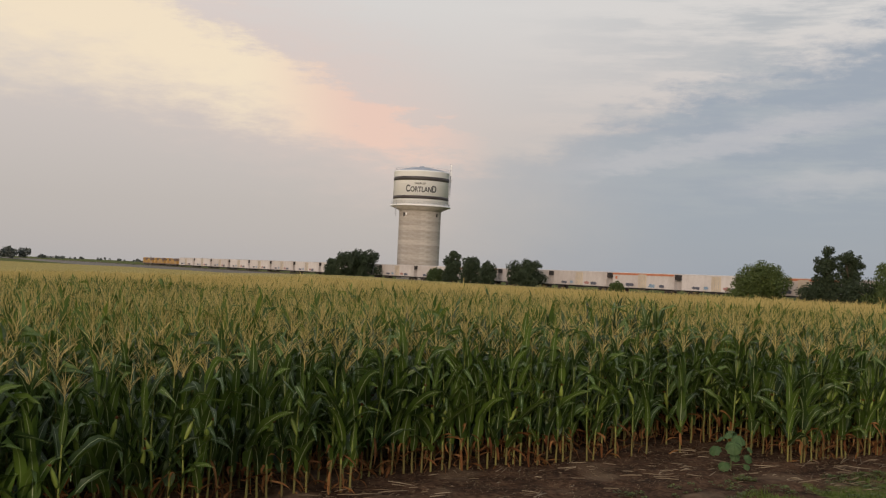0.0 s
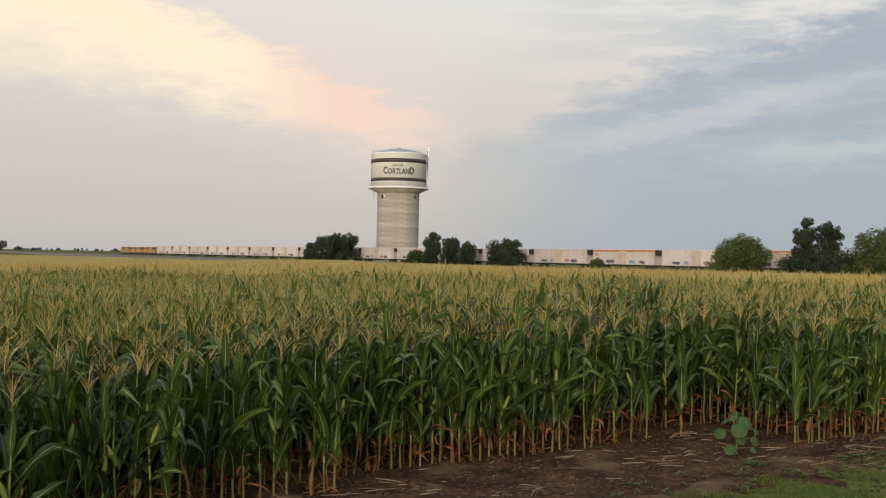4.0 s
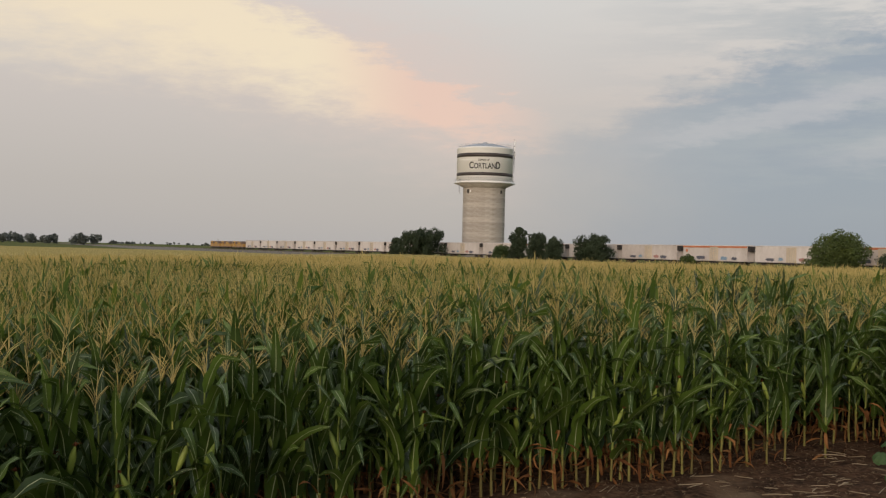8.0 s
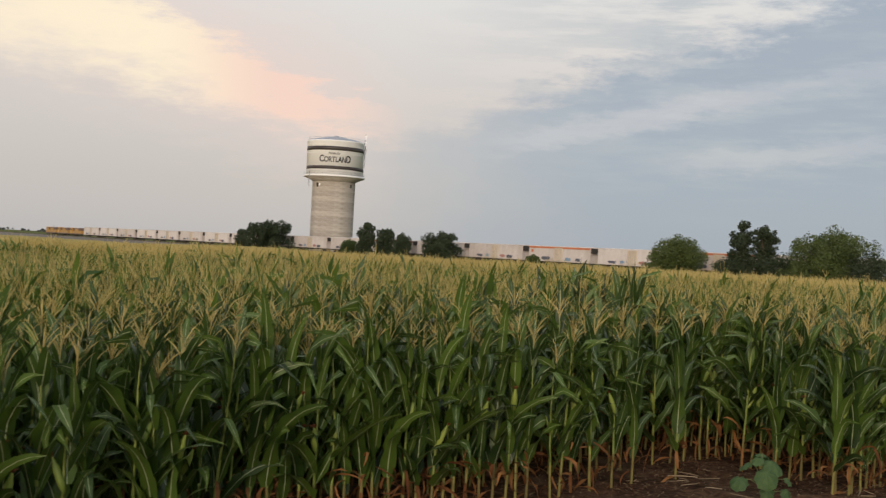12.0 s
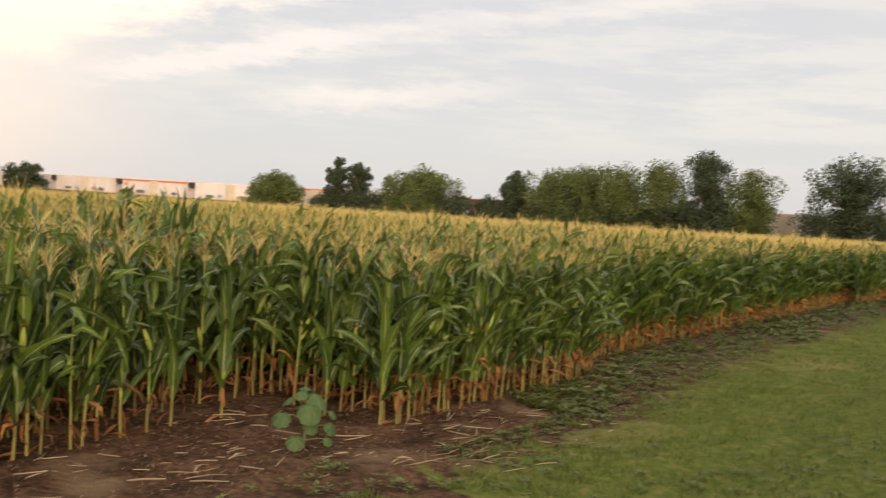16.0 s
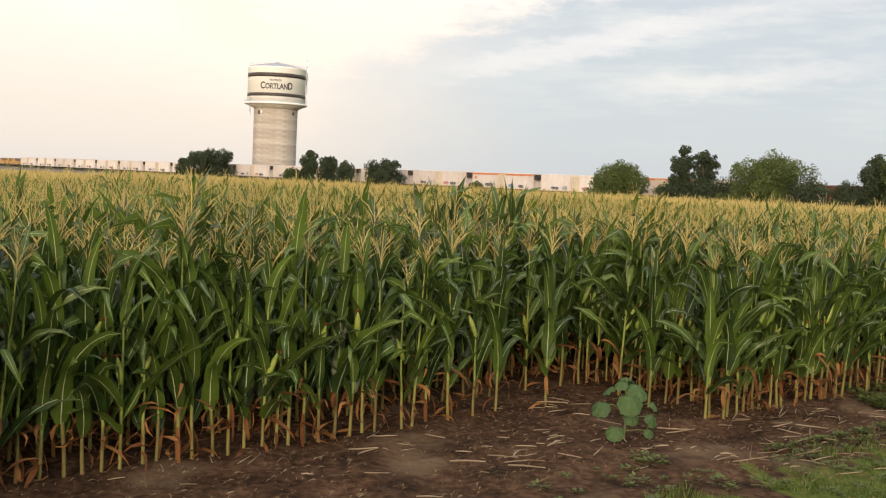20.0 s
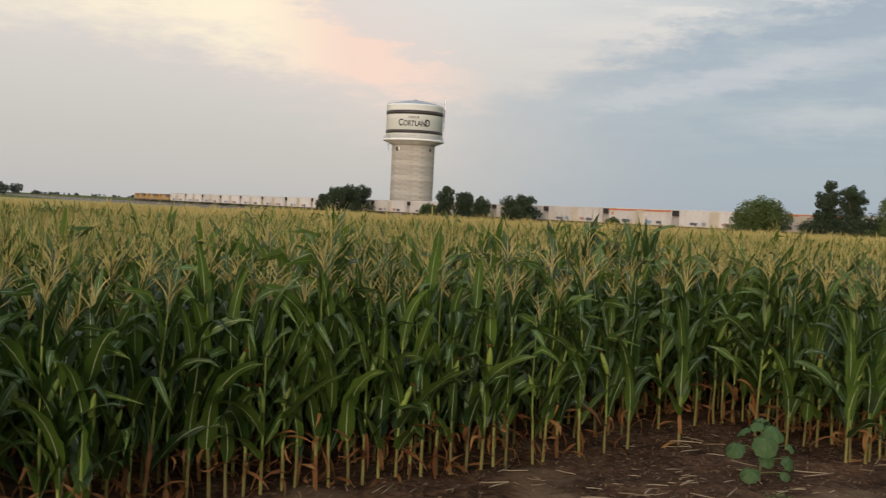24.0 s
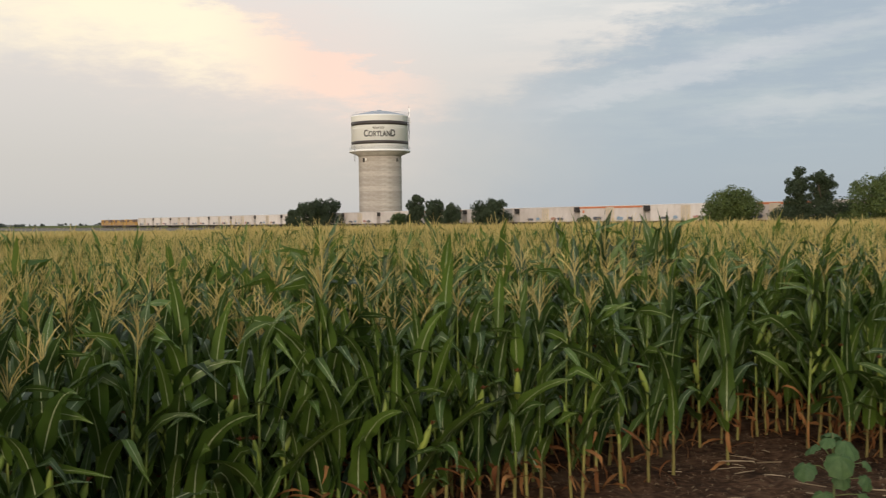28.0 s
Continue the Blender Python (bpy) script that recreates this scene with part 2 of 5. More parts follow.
M_LITTER = material("straw_litter", (0.05, 0.030, 0.018), (0.25, 0.18, 0.11), 9.0, 0.9, per="island", spread=0.9)
M_GRASS = material("grass_blade", (0.048, 0.090, 0.011), (0.140, 0.172, 0.030), 1.2, 0.6, per="island", spread=0.7, thin=0.2)
M_WEED = material("weed_leaf", (0.045, 0.072, 0.012), (0.125, 0.150, 0.030), 4.0, 0.6, per="island", spread=0.6, thin=0.15)
M_VELVET = material("velvetleaf", (0.034, 0.076, 0.022), (0.082, 0.146, 0.044), 14.0, 0.7, 0.2, fine=0.4, per="object", spread=0.3, thin=0.2)
M_VELVET_STEM = material("velvetleaf_stem", (0.07, 0.10, 0.03), (0.16, 0.17, 0.06), 9.0, 0.7)
M_CONCRETE = material("tower_concrete", (0.30, 0.265, 0.23), (0.56, 0.51, 0.45), 0.35, 0.85, 0.15, fine=0.9, per="object", spread=0.25, stretch=(1, 1, 3.0))
M_TANK = material("tank_paint_cream", (0.85, 0.845, 0.825), (0.91, 0.905, 0.89), 0.3, 0.45, fine=0.2, stretch=(1, 1, 0.3))
M_BAND = material("tank_band_brown", (0.035, 0.028, 0.026), (0.06, 0.047, 0.042), 0.6, 0.5)
M_DOME = material("tank_roof_grey", (0.27, 0.30, 0.35), (0.42, 0.45, 0.50), 0.5, 0.5, fine=0.3)
M_LETTER = material("tank_letter_black", (0.018, 0.018, 0.02), (0.03, 0.03, 0.032), 1.0, 0.5)
M_STEEL = material("galvanised_steel", (0.28, 0.28, 0.29), (0.42, 0.42, 0.43), 2.0, 0.5, metal=0.6)
M_WHITE_CAR = material("reefer_white", (0.44, 0.375, 0.335), (0.76, 0.70, 0.66), 0.35, 0.6, 0.05, fine=0.4, per="object", spread=0.35, stretch=(1, 1, 0.5))
M_CREAM_CAR = material("boxcar_cream", (0.50, 0.40, 0.29), (0.66, 0.56, 0.43), 0.35, 0.6, 0.05, fine=0.4, stretch=(1, 1, 0.5))
M_RED_CAR = material("boxcar_oxide_red", (0.12, 0.022, 0.018), (0.21, 0.045, 0.034), 0.4, 0.6, 0.05, fine=0.4, stretch=(1, 1, 0.5))
M_STRIPE = material("orange_stripe", (0.46, 0.13, 0.055), (0.58, 0.21, 0.10), 0.6, 0.6, fine=0.3)
M_LOCO = material("locomotive_yellow", (0.38, 0.21, 0.05), (0.55, 0.33, 0.10), 0.5, 0.55, fine=0.4)
M_LOCO_GREY = material("locomotive_roof_grey", (0.10, 0.07, 0.055), (0.20, 0.13, 0.10), 0.6, 0.6, fine=0.3)
M_BLACK = material("underframe_black", (0.018, 0.016, 0.015), (0.055, 0.045, 0.04), 1.2, 0.75)
M_WHEEL = material("wheel_steel", (0.08, 0.06, 0.05), (0.17, 0.13, 0.11), 2.0, 0.5, metal=0.5)
M_PAINT_BLUE = material("graffiti_blue", (0.12, 0.20, 0.30), (0.30, 0.42, 0.52), 2.0, 0.6)
M_PAINT_DARK = material("graffiti_dark", (0.04, 0.045, 0.06), (0.16, 0.16, 0.20), 2.0, 0.6)
M_PAINT_ROSE = material("graffiti_rose", (0.34, 0.14, 0.12), (0.48, 0.28, 0.24), 2.0, 0.6)
M_BALLAST = material("ballast", (0.11, 0.10, 0.09), (0.24, 0.22, 0.19), 1.5, 0.95, 0.6, fine=0.8)
M_RAIL = material("rail_steel", (0.10, 0.06, 0.045), (0.20, 0.14, 0.11), 2.0, 0.5, metal=0.5)
M_TIE = material("railway_tie", (0.05, 0.038, 0.03), (0.11, 0.085, 0.065), 3.0, 0.9)
M_BARK = material("bark", (0.045, 0.035, 0.026), (0.12, 0.095, 0.07), 4.0, 0.95, 0.6, stretch=(1, 1, 0.3))
M_TREE_DARK = material("leaves_dark_green", (0.020, 0.036, 0.016), (0.046, 0.068, 0.028), 0.30, 0.6, per="island", spread=0.4, thin=0.15)
M_TREE_MID = material("leaves_green", (0.034, 0.062, 0.018), (0.080, 0.118, 0.034), 0.30, 0.6, per="island", spread=0.4, thin=0.15)
M_TREE_LIGHT = material("leaves_yellow_green", (0.040, 0.068, 0.014), (0.104, 0.136, 0.030), 0.30, 0.6, per="island", spread=0.4, thin=0.15)
# distance haze is painted in: leaf green paled towards grey
M_FAR_HAZED = material("far_woods", (0.08, 0.095, 0.09), (0.14, 0.155, 0.14), 0.05, 0.95, per="island", spread=0.5)
M_POLE = material("weathered_pole", (0.20, 0.18, 0.15), (0.36, 0.33, 0.28), 3.0, 0.9)
M_HOUSE = material("far_building_white", (0.55, 0.55, 0.55), (0.70, 0.70, 0.69), 0.5, 0.8)


# ---- lie of the land ----
EDGE_X = np.array([-60.0, -20.0, -7.0, -4.0, -2.5, -1.5, -0.3, 1.0, 2.0, 2.8, 3.5, 4.2, 5.4, 5.8, 6.1, 7.0, 8.3, 9.0, 10.3, 12.5, 15.4, 18.9, 24.0, 31.0, 38.0, 100.0, 180.0])
EDGE_Y = np.array([-34.0, -4.5, 7.2, 10.4, 12.6, 14.3, 15.2, 16.4, 17.3, 18.0, 18.6, 19.1, 20.0, 19.3, 18.5, 19.0, 19.8, 20.3, 21.1, 23.0, 25.3, 27.7, 30.7, 35.3, 39.8, 81.0, 134.0])
TRACK_P, TRACK_D = np.array([66.9, 269.9]), np.array([-0.5023, 0.8647])
TRACK_N = np.array([0.8647, 0.5023])  # away from the field
TRACK_PERP = float(TRACK_P @ TRACK_N)
RAIL_Z = 0.55
FIELD_PERP = TRACK_PERP - 19.0


def sstep(v, lo, hi):
    k = np.clip((v - lo) / (hi - lo), 0, 1)
    return k * k * (3 - 2 * k)


def edge_y(x):
    return np.interp(x, EDGE_X, EDGE_Y)


def ground_z(x, y):
    x, y = np.asarray(x, float), np.asarray(y, float)
    d = edge_y(x) - y  # metres in front of the corn
    z = 0.12 * np.maximum(d - 4.5, 0) * (1 - 0.6 * sstep(d, 20, 42))
    z = np.minimum(z, 1.9)
    z = z - 2.6 * sstep(-x, 10, 90) * sstep(d * -1, 0, 42)
    z = z - 1.2 * sstep(y, 49, 235) * sstep(x, -70, 10) - 0.75 * sstep(x, 25, 90) * sstep(-d, 3, 56)
    far = sstep(np.hypot(x, y), 560, 1250)
    return z * (1 - far) + 0.2 * far


def gz(x, y):
    return float(ground_z(x, y))


def mesh_np(name, verts, faces, mats, uv=None, mat_index=None, smooth=False):
    """A mesh from arrays; faces is (n, k) with one k for all."""
    verts, faces = np.asarray(verts, np.float32), np.asarray(faces, np.int32)
    me = bpy.data.meshes.new(name)
    n, k = faces.shape
    me.vertices.add(len(verts))
    me.vertices.foreach_set("co", verts.ravel())
    me.loops.add(n * k)
    me.loops.foreach_set("vertex_index", faces.ravel())
    me.polygons.add(n)
    me.polygons.foreach_set("loop_start", np.arange(0, n * k, k, dtype=np.int32))
    for m in mats:
        me.materials.append(m)
    if mat_index is not None:
        me.polygons.foreach_set("material_index", np.asarray(mat_index, np.int32))
    if uv is not None:
        layer = me.uv_layers.new(name="UVMap")
        layer.data.foreach_set("uv", np.asarray(uv, np.float32)[faces.ravel()].ravel())
    me.polygons.foreach_set("use_smooth", np.full(n, smooth))
    me.update(calc_edges=True)
    return me


def bm_mesh(name, bm, mats):
    me = bpy.data.meshes.new(name)
    bm.to_mesh(me)
    bm.free()
    for m in mats if isinstance(mats, (list, tuple)) else [mats]:
        me.materials.append(m)
    return me


def part(name, bm, mat, parent, label=""):
    """Links a bmesh (or a finished mesh) as one object under a thing or a part."""
    me = bm if isinstance(bm, bpy.types.Mesh) else bm_mesh(name, bm, mat)
    ob = new(name, me)
    ob.parent = parent
    return tagged(ob, label)


def add_box(bm, x0, x1, y0, y1, z0, z1, bevel=0.0):
    r = bmesh.ops.create_cube(bm, size=1)
    for v in r["verts"]:
        v.co = ((x0 + x1) / 2 + v.co.x * (x1 - x0), (y0 + y1) / 2 + v.co.y * (y1 - y0), (z0 + z1) / 2 + v.co.z * (z1 - z0))
    if bevel:
        es = list({e for v in r["verts"] for e in v.link_edges})
        bmesh.ops.bevel(bm, geom=es, offset=bevel, segments=1, affect="EDGES")
    return bm


def box(x0, x1, y0, y1, z0, z1, bevel=0.0):
    return add_box(bmesh.new(), x0, x1, y0, y1, z0, z1, bevel)


def lathe(profile, seg=64, caps=True):
    """A turned shape about z from (radius, height) pairs."""
    bm = bmesh.new()
    rings = []
    for r, z in profile:
        rings.append([bm.verts.new((r * math.cos(2 * math.pi * i / seg), r * math.sin(2 * math.pi * i / seg), z)) for i in range(seg)])
    for a, b in zip(rings, rings[1:]):
        for i in range(seg):
            f = bm.faces.new((a[i], a[(i + 1) % seg], b[(i + 1) % seg], b[i]))
            f.smooth = True
    if caps:
        for ring in (rings[0][::-1], rings[-1]):
            bm.faces.new(ring)
    return bm


def add_tube(bm, pts, radii, seg=6):
    """A tapered tube through points."""
    prev = None
    for i, (p, r) in enumerate(zip(pts, radii)):
        p = Vector(p)
        d = (Vector(pts[min(i + 1, len(pts) - 1)]) - Vector(pts[max(i - 1, 0)])).normalized()
        a = d.orthogonal().normalized()
        if prev:
            a = (prev - d * prev.dot(d)).normalized()
        prev = a
        b = d.cross(a)
        ring = [bm.verts.new(p + (a * math.cos(2 * math.pi * k / seg) + b * math.sin(2 * math.pi * k / seg)) * r) for k in range(seg)]
        if i:
            for k in range(seg):
                f = bm.faces.new((last[k], last[(k + 1) % seg], ring[(k + 1) % seg], ring[k]))
                f.smooth = True
        last = ring
    bm.faces.new(last)
    return bm


def empty(name, m):
    ob = new(name)
    ob.matrix_world = m
    return ob


# ---- ground ----
def ground_material():
    m = material("ground", (0.023, 0.012, 0.007), (0.132, 0.072, 0.041), 1.6, 0.95, 1.0, fine=1.2, third=(0.068, 0.035, 0.019))
    N, L = m.node_tree.nodes, m.node_tree.links
    bsdf = N["Principled BSDF"]
    soil = next(n for n in N if n.type == "VALTORGB").outputs[0]
    tc = N.new("ShaderNodeTexCoord")

    def noisy(scale, detail=5):
        n = N.new("ShaderNodeTexNoise")
        n.inputs["Scale"].default_value, n.inputs["Detail"].default_value = scale, detail
        L.new(tc.outputs["Object"], n.inputs["Vector"])
        return n.outputs["Fac"]

    def ramp(v, a, b, c):
        r = N.new("ShaderNodeValToRGB")
        r.color_ramp.elements[0].position, r.color_ramp.elements[1].position = 0.3, 0.7
        r.color_ramp.elements[0].color, r.color_ramp.elements[1].color = (*a, 1), (*c, 1)
        r.color_ramp.elements.new(0.5).color = (*b, 1)
        L.new(v, r.inputs[0])
        return r.outputs[0]

    def patches(under, over, scale, lo, hi):
        r, x = N.new("ShaderNodeMapRange"), N.new("ShaderNodeMix")
        r.interpolation_type, x.data_type = "SMOOTHSTEP", "RGBA"
        r.inputs["From Min"].default_value, r.inputs["From Max"].default_value = lo, hi
        L.new(noisy(scale, 6), r.inputs["Value"])
        L.new(r.outputs[0], x.inputs["Factor"])
        L.new(under, x.inputs[6])
        x.inputs[7].default_value = (*over, 1)
        return x.outputs[2]

    soil = patches(soil, (0.165, 0.108, 0.066), 0.85, 0.54, 0.72)  # dry pale crust
    grass = ramp(noisy(7.0, 8), (0.045, 0.072, 0.011), (0.080, 0.105, 0.018), (0.150, 0.140, 0.042))
    grass = patches(grass, (0.185, 0.150, 0.058), 0.42, 0.52, 0.74)  # parched turf
    cover = N.new("ShaderNodeAttribute")
    cover.attribute_name = "grass_cover"
    ad = N.new("ShaderNodeMath")
    ad.operation = "ADD"
    L.new(cover.outputs["Fac"], ad.inputs[0])
    L.new(noisy(2.6, 8), ad.inputs[1])
    mr = N.new("ShaderNodeMapRange")
    mr.interpolation_type = "SMOOTHSTEP"
    mr.inputs["From Min"].default_value, mr.inputs["From Max"].default_value = 0.88, 1.06
    L.new(ad.outputs[0], mr.inputs["Value"])
    mx = N.new("ShaderNodeMix")
    mx.data_type = "RGBA"
    L.new(mr.outputs[0], mx.inputs["Factor"])
    L.new(soil, mx.inputs[6])
    L.new(grass, mx.inputs[7])
    L.new(mx.outputs[2], bsdf.inputs["Base Color"])
    return m


def spread_line(segments):
    return np.unique(np.concatenate([np.arange(a, b, s) for a, b, s in segments]).round(4))


def build_ground():
    gx = spread_line([(-3000, -400, 260), (-400, -60, 20), (-60, -12, 2.0), (-12, 34, 0.16), (34, 80, 1.0), (80, 400, 8), (400, 3001, 260)])
    gy = spread_line([(-300, -20, 40), (-20, 9, 1.0), (9, 28, 0.16), (28, 84, 1.0), (84, 600, 8), (600, 4200, 300)])
    X, Y = np.meshgrid(gx, gy)
    Z = ground_z(X, Y)
    d = edge_y(X) - Y
    near = (X > -12) & (X < 34) & (Y > 9) & (Y < 28)
    rough = np.zeros_like(Z)
    for i in np.argwhere(near):
        p = Vector((X[tuple(i)], Y[tuple(i)], 0))
        rough[tuple(i)] = 0.05 * noise.noise(p * 1.7) + 0.04 * noise.noise(p * 4.9) + 0.03 * noise.noise(p * 9.0)
    Z = Z + rough * (d < 5.5)
    d = d / 1.4
    cover = np.clip((d - np.where(X < 5.9, 2.5, 1.0)) / 0.9, 0, 1) * 0.62 + 0.12 * (d > 0.7)
    cover = np.where(d < -150, 0.6, cover)
    beyond = (X * TRACK_N[0] + Y * TRACK_N[1]) > FIELD_PERP
    cover = np.where(beyond, 0.62, cover)
    ny, nx = X.shape
    idx = np.arange(nx * ny).reshape(ny, nx)
    faces = np.stack([idx[:-1, :-1], idx[:-1, 1:], idx[1:, 1:], idx[1:, :-1]], -1).reshape(-1, 4)
    me = mesh_np("ground", np.stack([X, Y, Z], -1).reshape(-1, 3), faces, [ground_material()], smooth=True)
    me.attributes.new("grass_cover", "FLOAT", "POINT").data.foreach_set("value", cover.ravel().astype(np.float32))
    tagged(new("ground", me), "bare brown soil and mown grass before the field", "ground", kind="structure")


build_ground()


# ---- corn ----
def leaf_arrays(rng, length, width, height, turn, rise, droop, seg, flat=False, root=0.012):
    """One arching blade: points, quads and UVs, about the stalk at the origin."""
    t = np.linspace(0, 1, seg + 1)
    ang = radians(rise) - radians(droop) * t ** 2.0
    if rng.random() < 0.42:  # broken over
        ang = ang - radians(rng.uniform(40, 95)) * sstep(t, 0.45, 0.62)
    step = length / seg
    out = np.concatenate([[0], np.cumsum(np.cos(ang[:-1]) * step)]) + root
    up = np.concatenate([[0], np.cumsum(np.sin(ang[:-1]) * step)]) + height
    w = width * 0.5 * np.minimum(1, 0.45 + t * 4.0) * np.maximum(1 - t ** 2.6, 0.02)
    twist = rng.uniform(-2.3, 2.3) * t ** 1.2
    sway = rng.uniform(-0.32, 0.32) * t ** 2
    fold = 0.35 * w * (1 - t)
    wave = 0.30 * w * np.sin(t * rng.uniform(14, 22) + rng.uniform(0, 6))
    mid = np.stack([out, sway * length, up], -1)
    nrm = np.stack([-np.sin(ang), 0 * ang, np.cos(ang)], -1)
    side = np.stack([0 * ang, np.cos(twist), np.sin(twist)], -1)
    left = mid + side * w[:, None] + nrm * (fold + wave)[:, None]
    right = mid - side * w[:, None] + nrm * (fold - wave)[:, None]
    c, s = math.cos(turn), math.sin(turn)
    rot = np.array([[c, s, 0], [-s, c, 0], [0, 0, 1]])
    if flat:
        v = np.stack([left, right], 1).reshape(-1, 3) @ rot
        uv = np.stack([np.stack([0 * t, t], -1), np.stack([0 * t + 0.4, t], -1)], 1).reshape(-1, 2)
        i = np.arange(seg) * 2
        f = np.stack([i, i + 1, i + 3, i + 2], -1)
    else:
        v = np.stack([left, mid, right], 1).reshape(-1, 3) @ rot
        uv = np.stack([np.stack([0 * t, t], -1), np.stack([0 * t + 0.5, t], -1), np.stack([0 * t + 1, t], -1)], 1).reshape(-1, 2)
        i = np.arange(seg) * 3
        f = np.concatenate([np.stack([i, i + 1, i + 4, i + 3], -1), np.stack([i + 1, i + 2, i + 5, i + 4], -1)])
    return v, f, uv


def join_arrays(items):
    vs, fs, us, n = [], [], [], 0
    for v, f, u in items:
        vs.append(v), fs.append(f + n), us.append(u)
        n += len(v)
    return np.concatenate(vs), np.concatenate(fs), np.concatenate(us)


def tube_arrays(pts, radii, seg):
    pts, radii = np.asarray(pts, float), np.asarray(radii, float)
    a = np.linspace(0, 2 * np.pi, seg, endpoint=False)
    d = np.gradient(pts, axis=0)
    d /= np.linalg.norm(d, axis=1, keepdims=True) + 1e-9
    ref = np.where(np.abs(d[:, 2:3]) > 0.9, [[1.0, 0, 0]], [[0, 0, 1.0]])
    e1 = np.cross(d, ref)
    e1 /= np.linalg.norm(e1, axis=1, keepdims=True) + 1e-9
    e2 = np.cross(d, e1)
    v = (pts[:, None] + radii[:, None, None] * (np.cos(a)[None, :, None] * e1[:, None] + np.sin(a)[None, :, None] * e2[:, None])).reshape(-1, 3)
    n = len(pts)
    i, k = np.meshgrid(np.arange(n - 1), np.arange(seg), indexing="ij")
    f = np.stack([i * seg + k, i * seg + (k + 1) % seg, (i + 1) * seg + (k + 1) % seg, (i + 1) * seg + k], -1).reshape(-1, 4)
    return v, f, np.full((len(v), 2), 0.3)


def tassel_arrays(rng, base, height, branches, seg=3, fat=0.006, pts_n=4, open_=0.5):
    """The feathery flower at the top: a spike and side branches."""
    items = []
    for k in range(branches + 1):
        t = np.linspace(0, 1, pts_n)
        if k == 0:
            lean, az, ln, z0 = rng.uniform(0, 0.12), rng.uniform(0, 6.3), height, base
        else:
            lean, az, ln, z0 = rng.uniform(0.10, open_), k * 2.4 + rng.uniform(-0.5, 0.5), height * rng.uniform(0.5, 0.8), base + height * rng.uniform(0.05, 0.4)
        bend = lean + 0.7 * open_ * t * (k > 0)
        p = np.stack([np.sin(bend) * t * ln * math.cos(az), np.sin(bend) * t * ln * math.sin(az), z0 + np.cos(bend) * t * ln], -1)
        r = fat * np.array([0.6] + [1.25] * (pts_n - 2) + [0.25])
        items.append(tube_arrays(p, r, seg))
    return join_arrays(items)


def corn_variant(seed, tassel=True):
    """Arrays of one plant, 1.75 m to the tassel's tip: stalk, base, leaves, dry leaves, tassel, ears."""
    rng = np.random.default_rng(seed)
    top = rng.uniform(1.34, 1.46)
    z = np.linspace(0, top, 9)
    bend = np.cumsum(rng.normal(0, 0.006, 9))
    pts = np.stack([bend * math.cos(seed), bend * math.sin(seed), z], -1)
    low = tube_arrays(pts[:3], [0.0145, 0.0135, 0.013], 7)
    up = tube_arrays(pts[2:], np.linspace(0.013, 0.0055, 7), 7)
    leaves, dry = [], []
    a0 = rng.uniform(0, 6.3)
    heights = np.linspace(0.27, top - 0.03, 13)
    for i, h in enumerate(heights):
        k = i / 12
        length = (0.42 + 0.36 * math.sin(math.pi * min(1, 0.2 + k * 0.75))) * rng.uniform(0.8, 1.15) * (1 - 0.18 * k ** 2)
        leaves.append((rng.integers(1 << 30), length, 0.124 * rng.uniform(0.65, 1.2) * (1 - 0.25 * k), h,
                       a0 + i * math.pi + rng.normal(0, 0.45), 64 + 18 * k + rng.normal(0, 11), (115 - 35 * k - 55 * max(0, k - 0.55) / 0.45) * rng.uniform(0.2, 1.35)))
    for i in range(6):
        dry.append((rng.integers(1 << 30), rng.uniform(0.16, 0.44), rng.uniform(0.016, 0.042), 0.05 + 0.085 * i + rng.uniform(-0.03, 0.03), a0 + i * 2.2, rng.uniform(-75, 66), rng.uniform(60, 190)))
    tas = tassel_arrays(rng, top - 0.02, rng.uniform(0.27, 0.37), rng.integers(7, 12), 3, 0.0026) if tassel else None
    return dict(low=low, up=up, leaves=leaves, dry=dry, tassel=tas, top=top, ear=[(rng.uniform(0.60, 0.85), a0 + rng.choice([0, math.pi]) + 0.6)] if seed != 13 else [], seed=seed)


def blade(spec, seg, flat=False):
    return leaf_arrays(np.random.default_rng(spec[0]), *spec[1:], seg, flat)


def ear_meshes(name):
    prof = [(0.004, 0), (0.020, 0.03), (0.026, 0.09), (0.023, 0.16), (0.010, 0.215), (0.003, 0.24)]
    husk = bm_mesh(name, lathe(prof, 8), M_HUSK)
    tuft = bmesh.new()
    rng = random.Random(4)
    for i in range(9):
        a, b = rng.uniform(0, 6.3), rng.uniform(0.2, 1.3)
        add_tube(tuft, [(0, 0, 0.225), (0.018 * math.cos(a) * b, 0.018 * math.sin(a) * b, 0.255), (0.035 * math.cos(a) * b, 0.035 * math.sin(a) * b, 0.25)], [0.004, 0.003, 0.001], 3)
    return husk, bm_mesh("silk", tuft, M_SILK)


